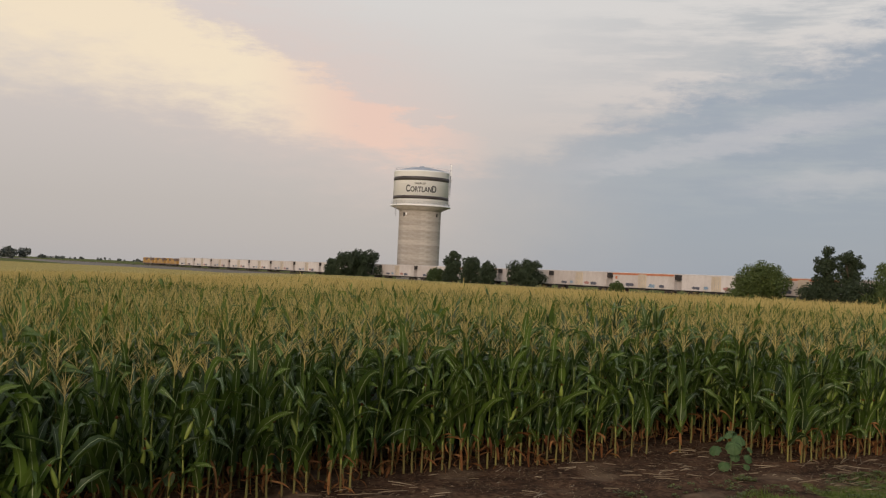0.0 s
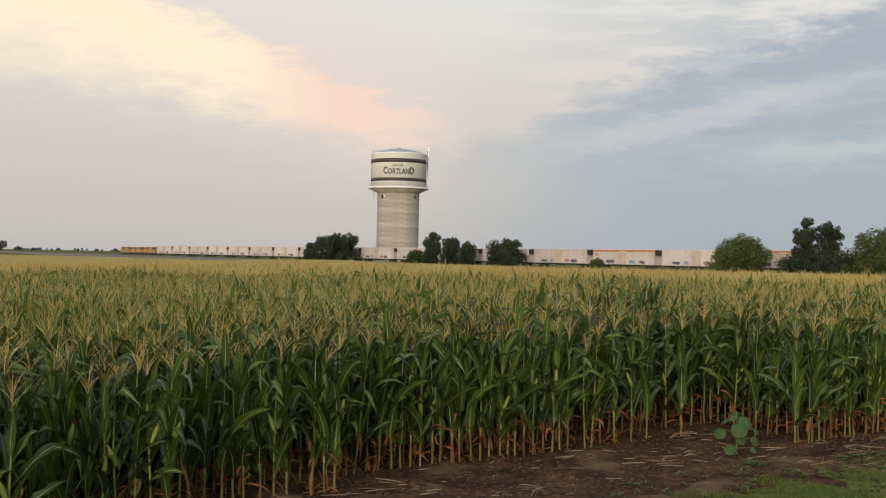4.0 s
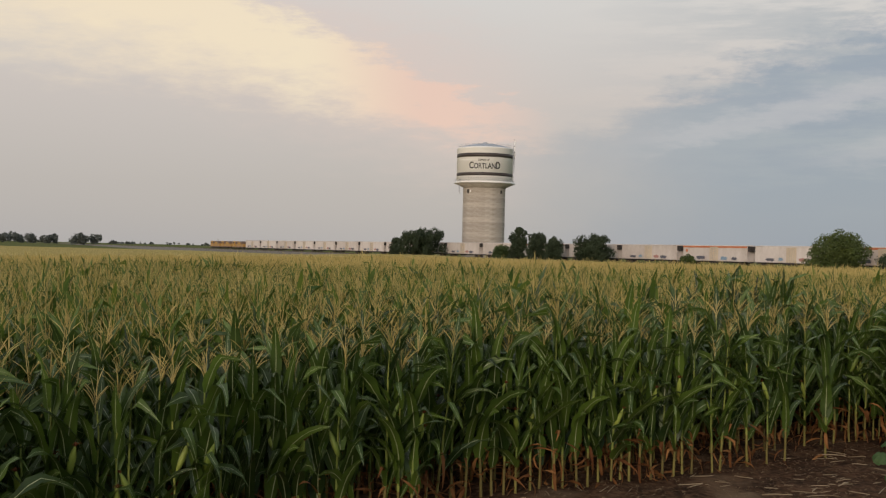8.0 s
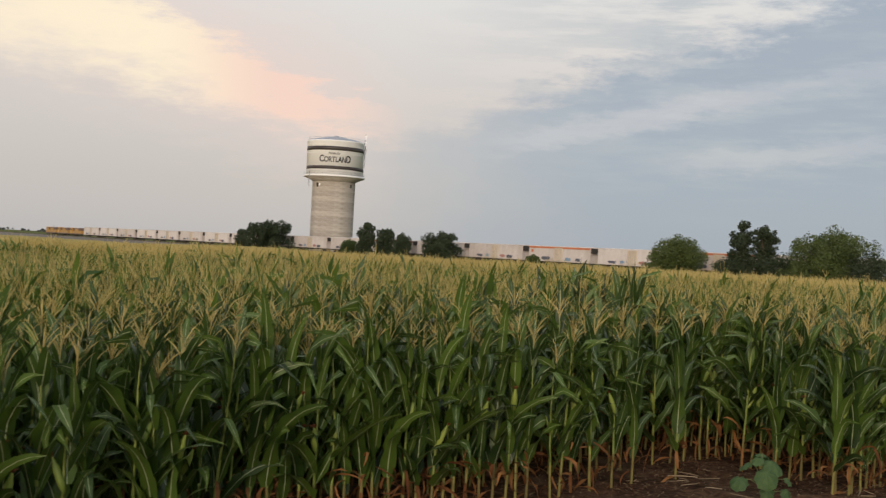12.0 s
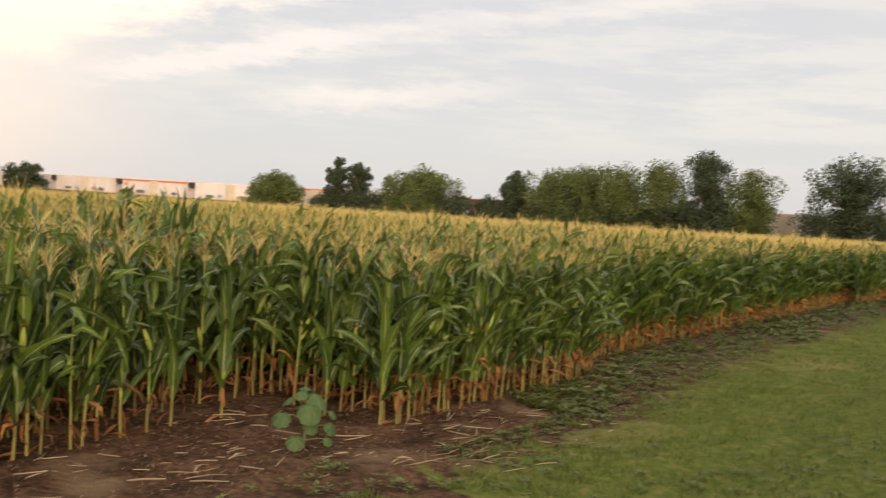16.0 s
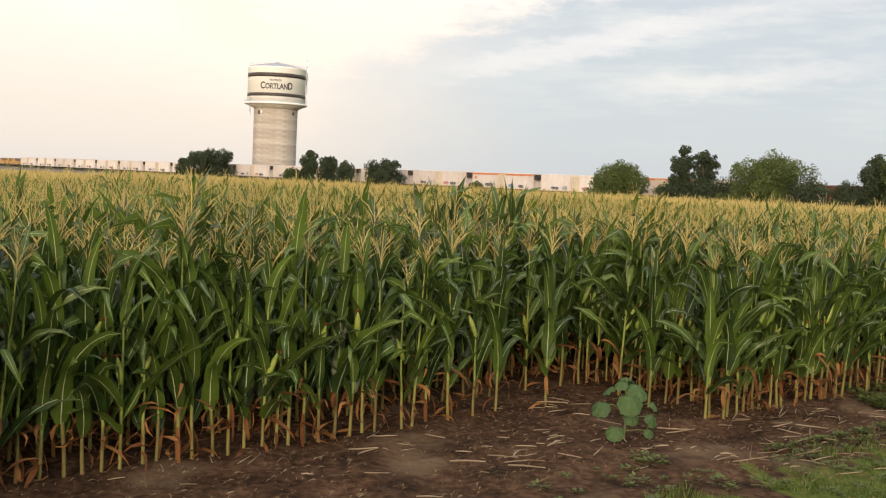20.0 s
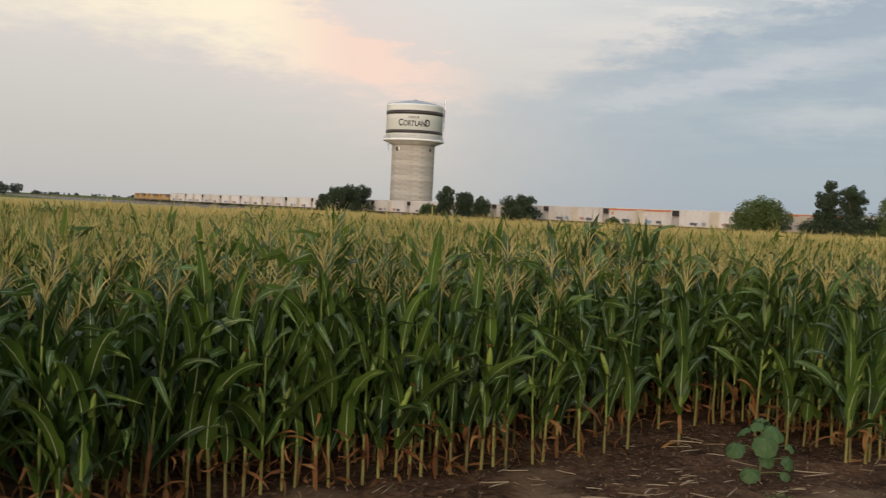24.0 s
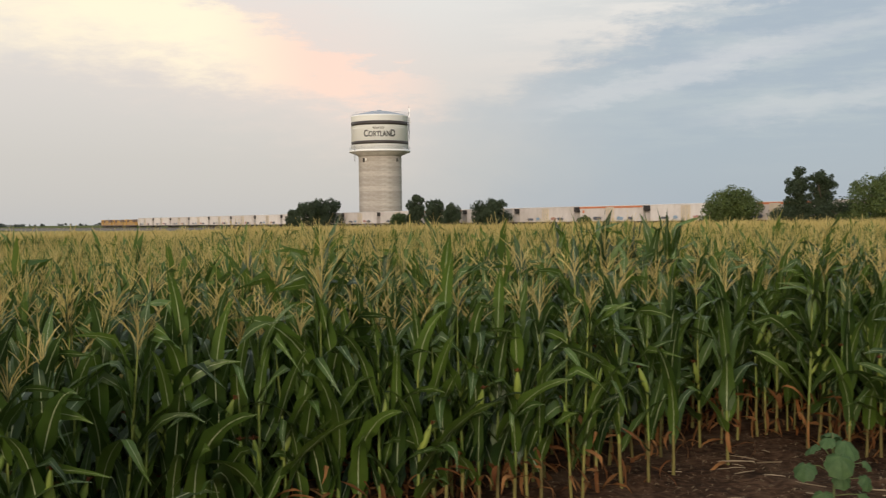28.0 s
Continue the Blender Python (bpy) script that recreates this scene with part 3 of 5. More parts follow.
def corn_thing(v, husk, silk):
    """One plant with its parts, at the origin."""
    root = empty("corn_plant", Matrix())
    tagged(root, "tall green corn plant, dry orange leaves at its foot", "corn plant", "corn plants along the field edge")
    part("stalk", mesh_np("stalk", *v["up"][:2], [M_STALK], v["up"][2], smooth=True), None, root)
    part("stalk_base", mesh_np("stalk_base", *v["low"][:2], [M_STALK_DRY], v["low"][2], smooth=True), None, root, "yellow-brown lower stalk")
    for s in v["leaves"]:
        a = blade(s, 8)
        part("leaf", mesh_np("leaf", a[0], a[1], [M_LEAF], a[2], smooth=True), None, root)
    for s in v["dry"]:
        a = blade(s, 5)
        part("dry_leaf", mesh_np("dry_leaf", a[0], a[1], [M_DRY], a[2], smooth=True), None, root, "withered orange-brown leaf")
    if v["tassel"]:
        part("tassel", mesh_np("tassel", v["tassel"][0], v["tassel"][1], [M_TASSEL], v["tassel"][2]), None, root, "tan feathery tassel")
    for h, a in v["ear"]:
        e = part("ear", husk, None, root, "pale green corn ear")
        e.matrix_basis = pose(0.012 * math.cos(a), 0.012 * math.sin(a), h) @ Matrix.Rotation(a, 4, "Z") @ Matrix.Rotation(radians(24), 4, "Y") @ Matrix.Scale(1.05, 4)
        part("silk", silk, None, e, "brown silk")
    return root


ROW_U, ROW_V = np.array([0.8310, 0.5563]), np.array([-0.5563, 0.8310])
ROW_O = np.array([6.1, 18.5])


def field_points():
    """Every plant of the near field: rows 0.76 m apart, plants 0.17 m apart."""
    rng = np.random.default_rng(11)
    k = np.arange(-22, 230)
    j = np.arange(-900, 1100)
    J, K = np.meshgrid(j, k)
    u = J * 0.17 + rng.normal(0, 0.022, J.shape) + (K % 2) * 0.08
    v = K * 0.76 + rng.normal(0, 0.022, J.shape)
    P = ROW_O + u[..., None] * ROW_U + v[..., None] * ROW_V
    P = P.reshape(-1, 2)
    keep = rng.random(len(P)) > 0.04
    inside = P[:, 1] > edge_y(P[:, 0]) - 0.05
    inside &= P @ TRACK_N < FIELD_PERP
    az = np.degrees(np.arctan2(P[:, 0] - 0.8, P[:, 1] - 3.0))
    dist = np.hypot(P[:, 0] - 0.8, P[:, 1] - 5.0)
    bay = (P[:, 0] > 3.1) & (P[:, 0] < 6.3) & (P[:, 1] < edge_y(P[:, 0]) + 1.2)
    keep &= ~bay | (rng.random(len(P)) < 0.72)
    seen = (az > -38) & (az < 78) & (dist < 155)
    return P[keep & inside & seen], rng


def stand_height(P):
    """How tall the corn stands: lower at the field's edge, a little uneven."""
    d = P[:, 1] - edge_y(P[:, 0])
    low = np.array([noise.noise(Vector((x * 0.12, y * 0.12, 3.0))) for x, y in P])
    return (1.19 + 0.02 * sstep(d, 0.3, 4.5) + 0.05 * low) * (0.94 + 0.06 * sstep(P[:, 0] + 0.12 * P[:, 1], -0.6, 2.2))


def scatter(base, P, Z, S, turn, lean):
    """Copies of one array set at many places, joined."""
    v, f, u = base
    n, m = len(P), len(v)
    c, s = np.cos(turn)[:, None], np.sin(turn)[:, None]
    x = (v[None, :, 0] * c - v[None, :, 1] * s) * S[:, None]
    y = (v[None, :, 0] * s + v[None, :, 1] * c) * S[:, None]
    z = v[None, :, 2] * S[:, None]
    out = np.stack([x + P[:, :1] + lean[:, :1] * z, y + P[:, 1:] + lean[:, 1:] * z, z + Z[:, None]], -1)
    faces = (f[None] + (np.arange(n) * m)[:, None, None]).reshape(-1, f.shape[1])
    return out.reshape(-1, 3), faces, np.tile(u, (n, 1))


def build_corn():
    P, rng = field_points()
    d_edge = P[:, 1] - edge_y(P[:, 0])
    dist = np.hypot(P[:, 0] - 1.0, P[:, 1] - 5.6) / 1.4
    # the plants along the stretch of edge that the walk passes nearest
    front = np.where((P[:, 0] > -3.6) & (P[:, 0] < 13.5), d_edge, 99)
    order = np.argsort(front)
    near = order[:250]
    is_near = np.zeros(len(P), bool)
    is_near[near] = True
    H = stand_height(P)
    Z = ground_z(P[:, 0], P[:, 1]) - 0.01
    turn = rng.uniform(0, 2 * np.pi, len(P))
    lean = rng.normal(0, 0.035, (len(P), 2))
    S = H * rng.normal(1.0, 0.05, len(P)) * np.where(rng.random(len(P)) < 0.04, 1.10, 1.0)
    variants = [corn_variant(s) for s in (3, 5, 8, 13, 21, 34, 55, 89)]

    def stuff(name, label, jobs, mat):
        if not jobs:
            return
        v, f, u = join_arrays(jobs)
        tagged(new(name, mesh_np(name, v, f, [mat], u, smooth=True)), label, "corn", kind="stuff")

    def per_variant(mask, make):
        ids = np.where(mask)[0]
        jobs = []
        for n, v in enumerate(variants):
            sel = ids[ids % len(variants) == n]
            if len(sel):
                arr = make(v)
                if arr is not None:
                    jobs.append(scatter(arr, P[sel], Z[sel], S[sel], turn[sel], lean[sel]))
        return jobs

    full = ~is_near & (((d_edge < 4.6) & (dist < 26)) | ((d_edge < 2.0) & (dist < 75)))
    tops = ~is_near & ~full & (dist < 32)
    far = ~is_near & ~full & ~tops & (rng.random(len(P)) < np.clip(0.80 - dist / 170, 0.2, 0.7))
    # plants behind the first rows, whole
    stuff("corn_field_leaves", "dense green corn leaves behind the first rows", per_variant(full, lambda v: join_arrays([blade(s, 5) for s in v["leaves"]])), M_LEAF_FIELD)
    stuff("corn_field_stalks", "upright yellow-green corn stalks in rows, shade among leaves in their colour", per_variant(full, lambda v: join_arrays([tube_arrays([(0, 0, 0), (0, 0, v["top"])], [0.013, 0.006], 4)])), M_STALK_SHADED)
    stuff("corn_field_dry_leaves", "withered orange leaves low in the corn", per_variant(full & (d_edge < 2.6), lambda v: join_arrays([blade(s, 3, True) for s in v["dry"]])), M_DRY_FIELD)
    stuff("corn_field_tassels", "tan tassels above the corn rows", per_variant(full, lambda v: tassel_arrays(np.random.default_rng(v["seed"]), v["top"] - 0.02, 0.37, 7, 3, 0.0034, 3)), M_TASSEL_FIELD)
    # further in only the upper leaves and tassels show
    stuff("corn_field_upper_leaves", "green upper corn leaves across the field", per_variant(tops, lambda v: join_arrays([blade(s, 3, True) for s in v["leaves"][8:13]])), M_LEAF_TOP)
    stuff("corn_field_upper_tassels", "tan tassels across the field", per_variant(tops, lambda v: tassel_arrays(np.random.default_rng(v["seed"]), v["top"] - 0.02, 0.44, 5, 3, 0.0066, 2, 0.34)), M_TASSEL_FIELD)
    stuff("corn_field_far_leaves", "yellow-green corn tops far across the field", per_variant(far, lambda v: join_arrays([blade((s[0], s[1], s[2] * 1.4, *s[3:]), 2, True) for s in v["leaves"][9:10]])), M_LEAF_TOP)
    stuff("corn_field_far_tassels", "tan tassels far across the field", per_variant(far, lambda v: tassel_arrays(np.random.default_rng(v["seed"]), v["top"] - 0.05, 0.44, 2, 3, 0.022, 2, 0.3)), M_TASSEL_FIELD)
    # single plants at the edge
    husk, silk = ear_meshes("ear")
    models = [corn_thing(v, husk, silk) for v in variants]
    used, firsts = set(), []
    for i in near:
        n = int(i) % len(variants)
        m = Matrix.Translation((P[i, 0], P[i, 1], Z[i])) @ Matrix.Rotation(turn[i], 4, "Z") @ Matrix.Rotation(float(lean[i, 0]), 4, "X") @ Matrix.Scale(float(S[i]), 4)
        if n in used:
            copy_thing(models[n], m)
        else:
            firsts.append((models[n], m))
            used.add(n)
    for ob, m in firsts:
        ob.matrix_basis = m
    # a few taller, darker plants that stand out of the canopy
    high = corn_variant(144, False)
    high["leaves"] = [(s[0], s[1] * 1.1, s[2], s[3], s[4], min(84, s[5] + 8), s[6] * 0.35) for s in high["leaves"]]
    tallest = corn_thing(high, husk, silk)
    spots = ((3.5, 22.5), (3.72, 22.0), (4.0, 22.4), (4.28, 22.0), (4.5, 21.8), (4.63, 21.5), (4.72, 21.7))
    for n, (x, y) in enumerate(spots):
        m = Matrix.Translation((x, y, 0)) @ Matrix.Rotation(n * 1.7, 4, "Z") @ Matrix.Scale(1.40 + 0.03 * (n % 3), 4)
        ob = copy_thing(tallest, m) if n else tallest
        ob.matrix_basis = m
        tagged(ob, "taller dark green corn plant with broad upright leaves")


def build_canopy():
    """The closed top of the standing corn, over which single tassels rise."""
    g = spread_line([(-420, -120, 12), (-120, -40, 2.5), (-40, 60, 0.8), (60, 280, 3.0)])
    h = spread_line([(3, 80, 0.9), (80, 600, 4.0)])
    X, Y = np.meshgrid(g, h)
    d = Y - edge_y(X)
    far = sstep(np.hypot(X, Y), 56, 180)
    rng = np.random.default_rng(3)
    Z = ground_z(X, Y) + 1.05 + 0.78 * far + rng.normal(0, 0.05, X.shape) + 0.08 * sstep(d, 1, 4)
    ok = (d > 2.8) & (X * TRACK_N[0] + Y * TRACK_N[1] < FIELD_PERP)
    ny, nx = X.shape
    idx = np.arange(nx * ny).reshape(ny, nx)
    quad = np.stack([idx[:-1, :-1], idx[:-1, 1:], idx[1:, 1:], idx[1:, :-1]], -1).reshape(-1, 4)
    fine = ok.ravel()[quad].all(1)
    me = mesh_np("corn_canopy", np.stack([X, Y, Z], -1).reshape(-1, 3), quad[fine], [M_CANOPY], smooth=False)
    tagged(new("corn_canopy", me), "closed tan and green top of the corn field", "corn", kind="stuff")


build_canopy()
build_corn()


# ---- water tower ----
def text_mesh(body, width, height, bend_r, mid_angle, z, mat, depth=0.05):
    """Lettering of a given width and height wrapped round a drum, its middle at mid_angle."""
    cu = bpy.data.curves.new("lettering", "FONT")
    cu.body, cu.align_x, cu.align_y, cu.extrude, cu.offset = body, "CENTER", "CENTER", 0.02, 0.02
    ob = bpy.data.objects.new("lettering", cu)
    scene.collection.objects.link(ob)
    bpy.context.view_layer.update()
    me = bpy.data.meshes.new_from_object(ob.evaluated_get(bpy.context.evaluated_depsgraph_get()))
    bpy.data.objects.remove(ob)
    co = np.array([v.co[:] for v in me.vertices])
    lo, hi = co.min(0), co.max(0)
    for v in me.vertices:
        x = ((v.co.x - lo[0]) / (hi[0] - lo[0]) - 0.5) * width
        y = ((v.co.y - lo[1]) / (hi[1] - lo[1]) - 0.5) * height
        a, r = mid_angle + x / bend_r, bend_r + (depth if v.co.z > 0 else -0.02)
        v.co = (r * math.cos(a), r * math.sin(a), z + y)
    me.materials.clear()
    me.materials.append(mat)
    return me


def build_tower():
    x, y = 0.0, 426.0
    z0 = gz(x, y)
    root = tagged(empty("water_tower", pose(x, y, 0)), "cream water tower with brown bands on a concrete column", "water tower")
    # column in cast lifts, each a ring of its own with a groove between
    n, top = 15, 26.6
    lift = (top - z0) / n
    rings = {}
    for i in range(n):
        r = 8.05
        key = i % 3
        if key not in rings:
            c = 0.008 * key
            rings[key] = bm_mesh("column_ring", lathe([(r - 0.02, 0), (r + c, 0.025), (r + c, 0.06), (r + c, lift - 0.06), (r + c, lift - 0.025), (r - 0.02, lift)], 72), M_CONCRETE)
        ob = part("column_ring", rings[key], None, root, "grey-tan cast concrete ring" if i == 0 else "")
        ob.location.z = z0 + i * lift
    part("tank_underside", lathe([(8.05, 26.6), (8.3, 27.0), (11.2, 28.3), (11.2, 28.5)], 72), M_CONCRETE, root, "flared concrete underside")
    deck = part("gallery", lathe([(11.35, 28.3), (11.5, 28.3), (11.5, 28.95), (10.7, 29.0), (10.7, 28.3)], 72, False), M_TANK, root, "projecting cream gallery")
    rail = bmesh.new()
    for zz in (29.5, 30.0):
        ring = [(11.4 * math.cos(a), 11.4 * math.sin(a), zz) for a in np.linspace(0, 2 * math.pi, 49)]
        add_tube(rail, ring, [0.04] * 49, 4)
    part("gallery_rail", rail, M_STEEL, deck)
    tank = part("tank", lathe([(10.65, 28.6), (10.65, 41.3), (10.75, 41.4), (10.75, 41.75), (10.4, 41.85)], 96), M_TANK, root, "cream painted steel drum")
    for zl in (30.9, 36.95, 40.2):
        part("weld_seam", lathe([(10.65, zl - 0.05), (10.70, zl), (10.65, zl + 0.05)], 96, False), M_TANK, tank)
    part("upper_band", lathe([(10.62, 38.0), (10.685, 38.0), (10.685, 39.45), (10.62, 39.45)], 96, False), M_BAND, tank, "dark brown painted band")
    part("lower_band", lathe([(10.62, 31.0), (10.685, 31.0), (10.685, 32.2), (10.62, 32.2)], 96, False), M_BAND, tank, "dark brown painted band")
    roof = part("roof", lathe([(10.5, 41.85), (9.2, 42.3), (6.5, 43.05), (3.5, 43.6), (0.9, 43.8), (0.9, 44.2), (0.3, 44.35)], 20), M_DOME, root, "low grey domed roof")
    for f in roof.data.polygons:
        f.use_smooth = False
    ringp = bmesh.new()
    for zz, rr in ((42.3, 10.2), (42.9, 10.2)):
        add_tube(ringp, [(rr * math.cos(a), rr * math.sin(a), zz) for a in np.linspace(0, 2 * math.pi, 41)], [0.035] * 41, 4)
    part("roof_rail", ringp, M_STEEL, roof)
    face = math.atan2(4.0 - y, 0.5 - x) - 0.005
    base_z = 33.55
    part("lettering", text_mesh("C", 1.75, 2.6, 10.7, face - 5.15 / 10.7, base_z + 1.3, M_LETTER), None, tank, "black painted word")
    part("lettering", text_mesh("ORTLAN", 8.2, 2.05, 10.7, face, base_z + 1.02, M_LETTER), None, tank)
    part("lettering", text_mesh("D", 1.75, 2.6, 10.7, face + 5.15 / 10.7, base_z + 1.3, M_LETTER), None, tank)
    part("small_lettering", text_mesh("TOWN OF", 4.3, 0.75, 10.7, face - 0.4 / 10.7, 36.75, M_BAND), None, tank, "small painted words")
    # ladder, cable run and aerials
    a = face + radians(80)
    lad = bmesh.new()
    for da in (-0.022, 0.022):
        add_tube(lad, [(11.0 * math.cos(a + da), 11.0 * math.sin(a + da), 29), (11.0 * math.cos(a + da), 11.0 * math.sin(a + da), 43)], [0.06, 0.06], 4)
    for k in range(28):
        zz = 29.2 + k * 0.5
        add_tube(lad, [(11.0 * math.cos(a - 0.022), 11.0 * math.sin(a - 0.022), zz), (11.0 * math.cos(a + 0.022), 11.0 * math.sin(a + 0.022), zz)], [0.03, 0.03], 4)
    part("ladder", lad, M_STEEL, tank, "caged steel ladder")
    for k, (da, z1, z2, r) in enumerate(((83, 36, 45.6, 11.1), (76, 38.5, 43.2, 11.3), (86, 33, 41, 11.2), (-52, 24.0, 30.4, 11.6), (-58, 25.0, 27.6, 11.2))):
        aa = face + radians(da)
        mast = part("aerial", add_tube(bmesh.new(), [(r * math.cos(aa), r * math.sin(aa), z1), (r * math.cos(aa), r * math.sin(aa), z2)], [0.09, 0.07], 6), M_STEEL, root, "thin grey aerial")
        if k < 3:
            panel = box(-0.22, 0.22, -0.14, 0.14, z2 - 2.4, z2 - 0.6, 0.04)
            bmesh.ops.rotate(panel, verts=panel.verts, cent=(0, 0, 0), matrix=Matrix.Rotation(aa, 3, "Z"))
            bmesh.ops.translate(panel, verts=panel.verts, vec=(r * math.cos(aa) * 1.02, r * math.sin(aa) * 1.02, 0))
            part("aerial_panel", panel, M_TANK, mast)
    for da, z1, w, h, mt, lab in ((-48, 24.4, 0.8, 1.6, M_BLACK, "dark louvred vent"), (52, 24.6, 0.7, 1.2, M_BLACK, "dark louvred vent"), (-40, 24.9, 0.5, 0.9, M_TANK, "pale service box")):
        aa = face + radians(da)
        b = box(7.95, 8.25, -w / 2, w / 2, z1, z1 + h, 0.05)
        bmesh.ops.rotate(b, verts=b.verts, cent=(0, 0, 0), matrix=Matrix.Rotation(aa, 3, "Z"))
        part("vent", b, mt, root, lab)


build_tower()


# ---- railway ----
def on_track(s, off=0.0):
    p = TRACK_P + TRACK_D * s + TRACK_N * off
    return float(p[0]), float(p[1])


def build_railway():
    ang = math.atan2(TRACK_D[1], TRACK_D[0])
    c = on_track(258)
    root = tagged(empty("railway_track", pose(c[0], c[1], 0, 0, 0, math.degrees(ang))), "single railway track on a low ballast bank", "railway", kind="structure")
    bank = bmesh.new()
    prof = [(-9.0, -1.6), (-3.4, 0.35), (-2.2, RAIL_Z - 0.22), (2.2, RAIL_Z - 0.22), (3.4, 0.35), (9.0, -1.6)]
    a = [bank.verts.new((-724, yy, zz)) for yy, zz in prof]
    b = [bank.verts.new((905, yy, zz)) for yy, zz in prof]
    for i in range(5):
        bank.faces.new((a[i], b[i], b[i + 1], a[i + 1]))
    bank.faces.new(a[::-1]), bank.faces.new(b)
    part("ballast", bank, M_BALLAST, root, "grey crushed stone bank")
    for yy in (-0.75, 0.75):
        part("rail", box(-724, 905, yy - 0.05, yy + 0.05, RAIL_Z - 0.1, RAIL_Z, 0.01), M_RAIL, root)
    ties = bmesh.new()
    for k in range(-650, 800):
        add_box(ties, k * 0.55 - 0.12, k * 0.55 + 0.12, -1.3, 1.3, RAIL_Z - 0.26, RAIL_Z - 0.1)
    tagged(part("ties", ties, M_TIE, root), kind="stuff")


build_railway()


def truck(parent, x, meshes):
    t = part("truck", meshes["frame"], None, parent, "black cast bogie")
    t.location = (x, 0, RAIL_Z)
    for dx in (-0.9, 0.9):
        for yy in (-0.75, 0.75):
            w = part("wheel", meshes["wheel"], None, t)
            w.matrix_basis = pose(dx, yy, 0.46, 90)


def truck_meshes():
    fr = bmesh.new()
    for yy in (-0.98, 0.98):
        add_box(fr, -1.25, 1.25, yy - 0.09, yy + 0.09, 0.36, 0.62, 0.04)
        add_box(fr, -0.4, 0.4, yy - 0.1, yy + 0.1, 0.25, 0.85, 0.04)
    add_box(fr, -0.25, 0.25, -1.0, 1.0, 0.5, 0.9, 0.03)
    return {"frame": bm_mesh("truck", fr, M_BLACK), "wheel": bm_mesh("wheel", lathe([(0.06, -0.07), (0.46, -0.07), (0.46, 0.04), (0.50, 0.05), (0.50, 0.08), (0.06, 0.09)], 20), M_WHEEL)}


TRUCKS = truck_meshes()
CAR_PITCH = 25.86


def blob(seed, w, h):
    """One ragged flat painted shape, 12 mm thick, lying in x and z."""
    rng = random.Random(seed)
    bm = bmesh.new()
    n = 26
    vs = [bm.verts.new((0.5 * w * math.cos(t) * rng.uniform(0.6, 1.1), 0, 0.5 * h * math.copysign(abs(math.sin(t)) ** 0.4, math.sin(t)) * rng.uniform(0.55, 1.1))) for t in np.linspace(0, 2 * math.pi, n + 1)[:-1]]
    bm.faces.new(vs)
    r = bmesh.ops.extrude_face_region(bm, geom=bm.faces[:])
    bmesh.ops.translate(bm, verts=[v for v in r["geom"] if isinstance(v, bmesh.types.BMVert)], vec=(0, -0.012, 0))
    return bm


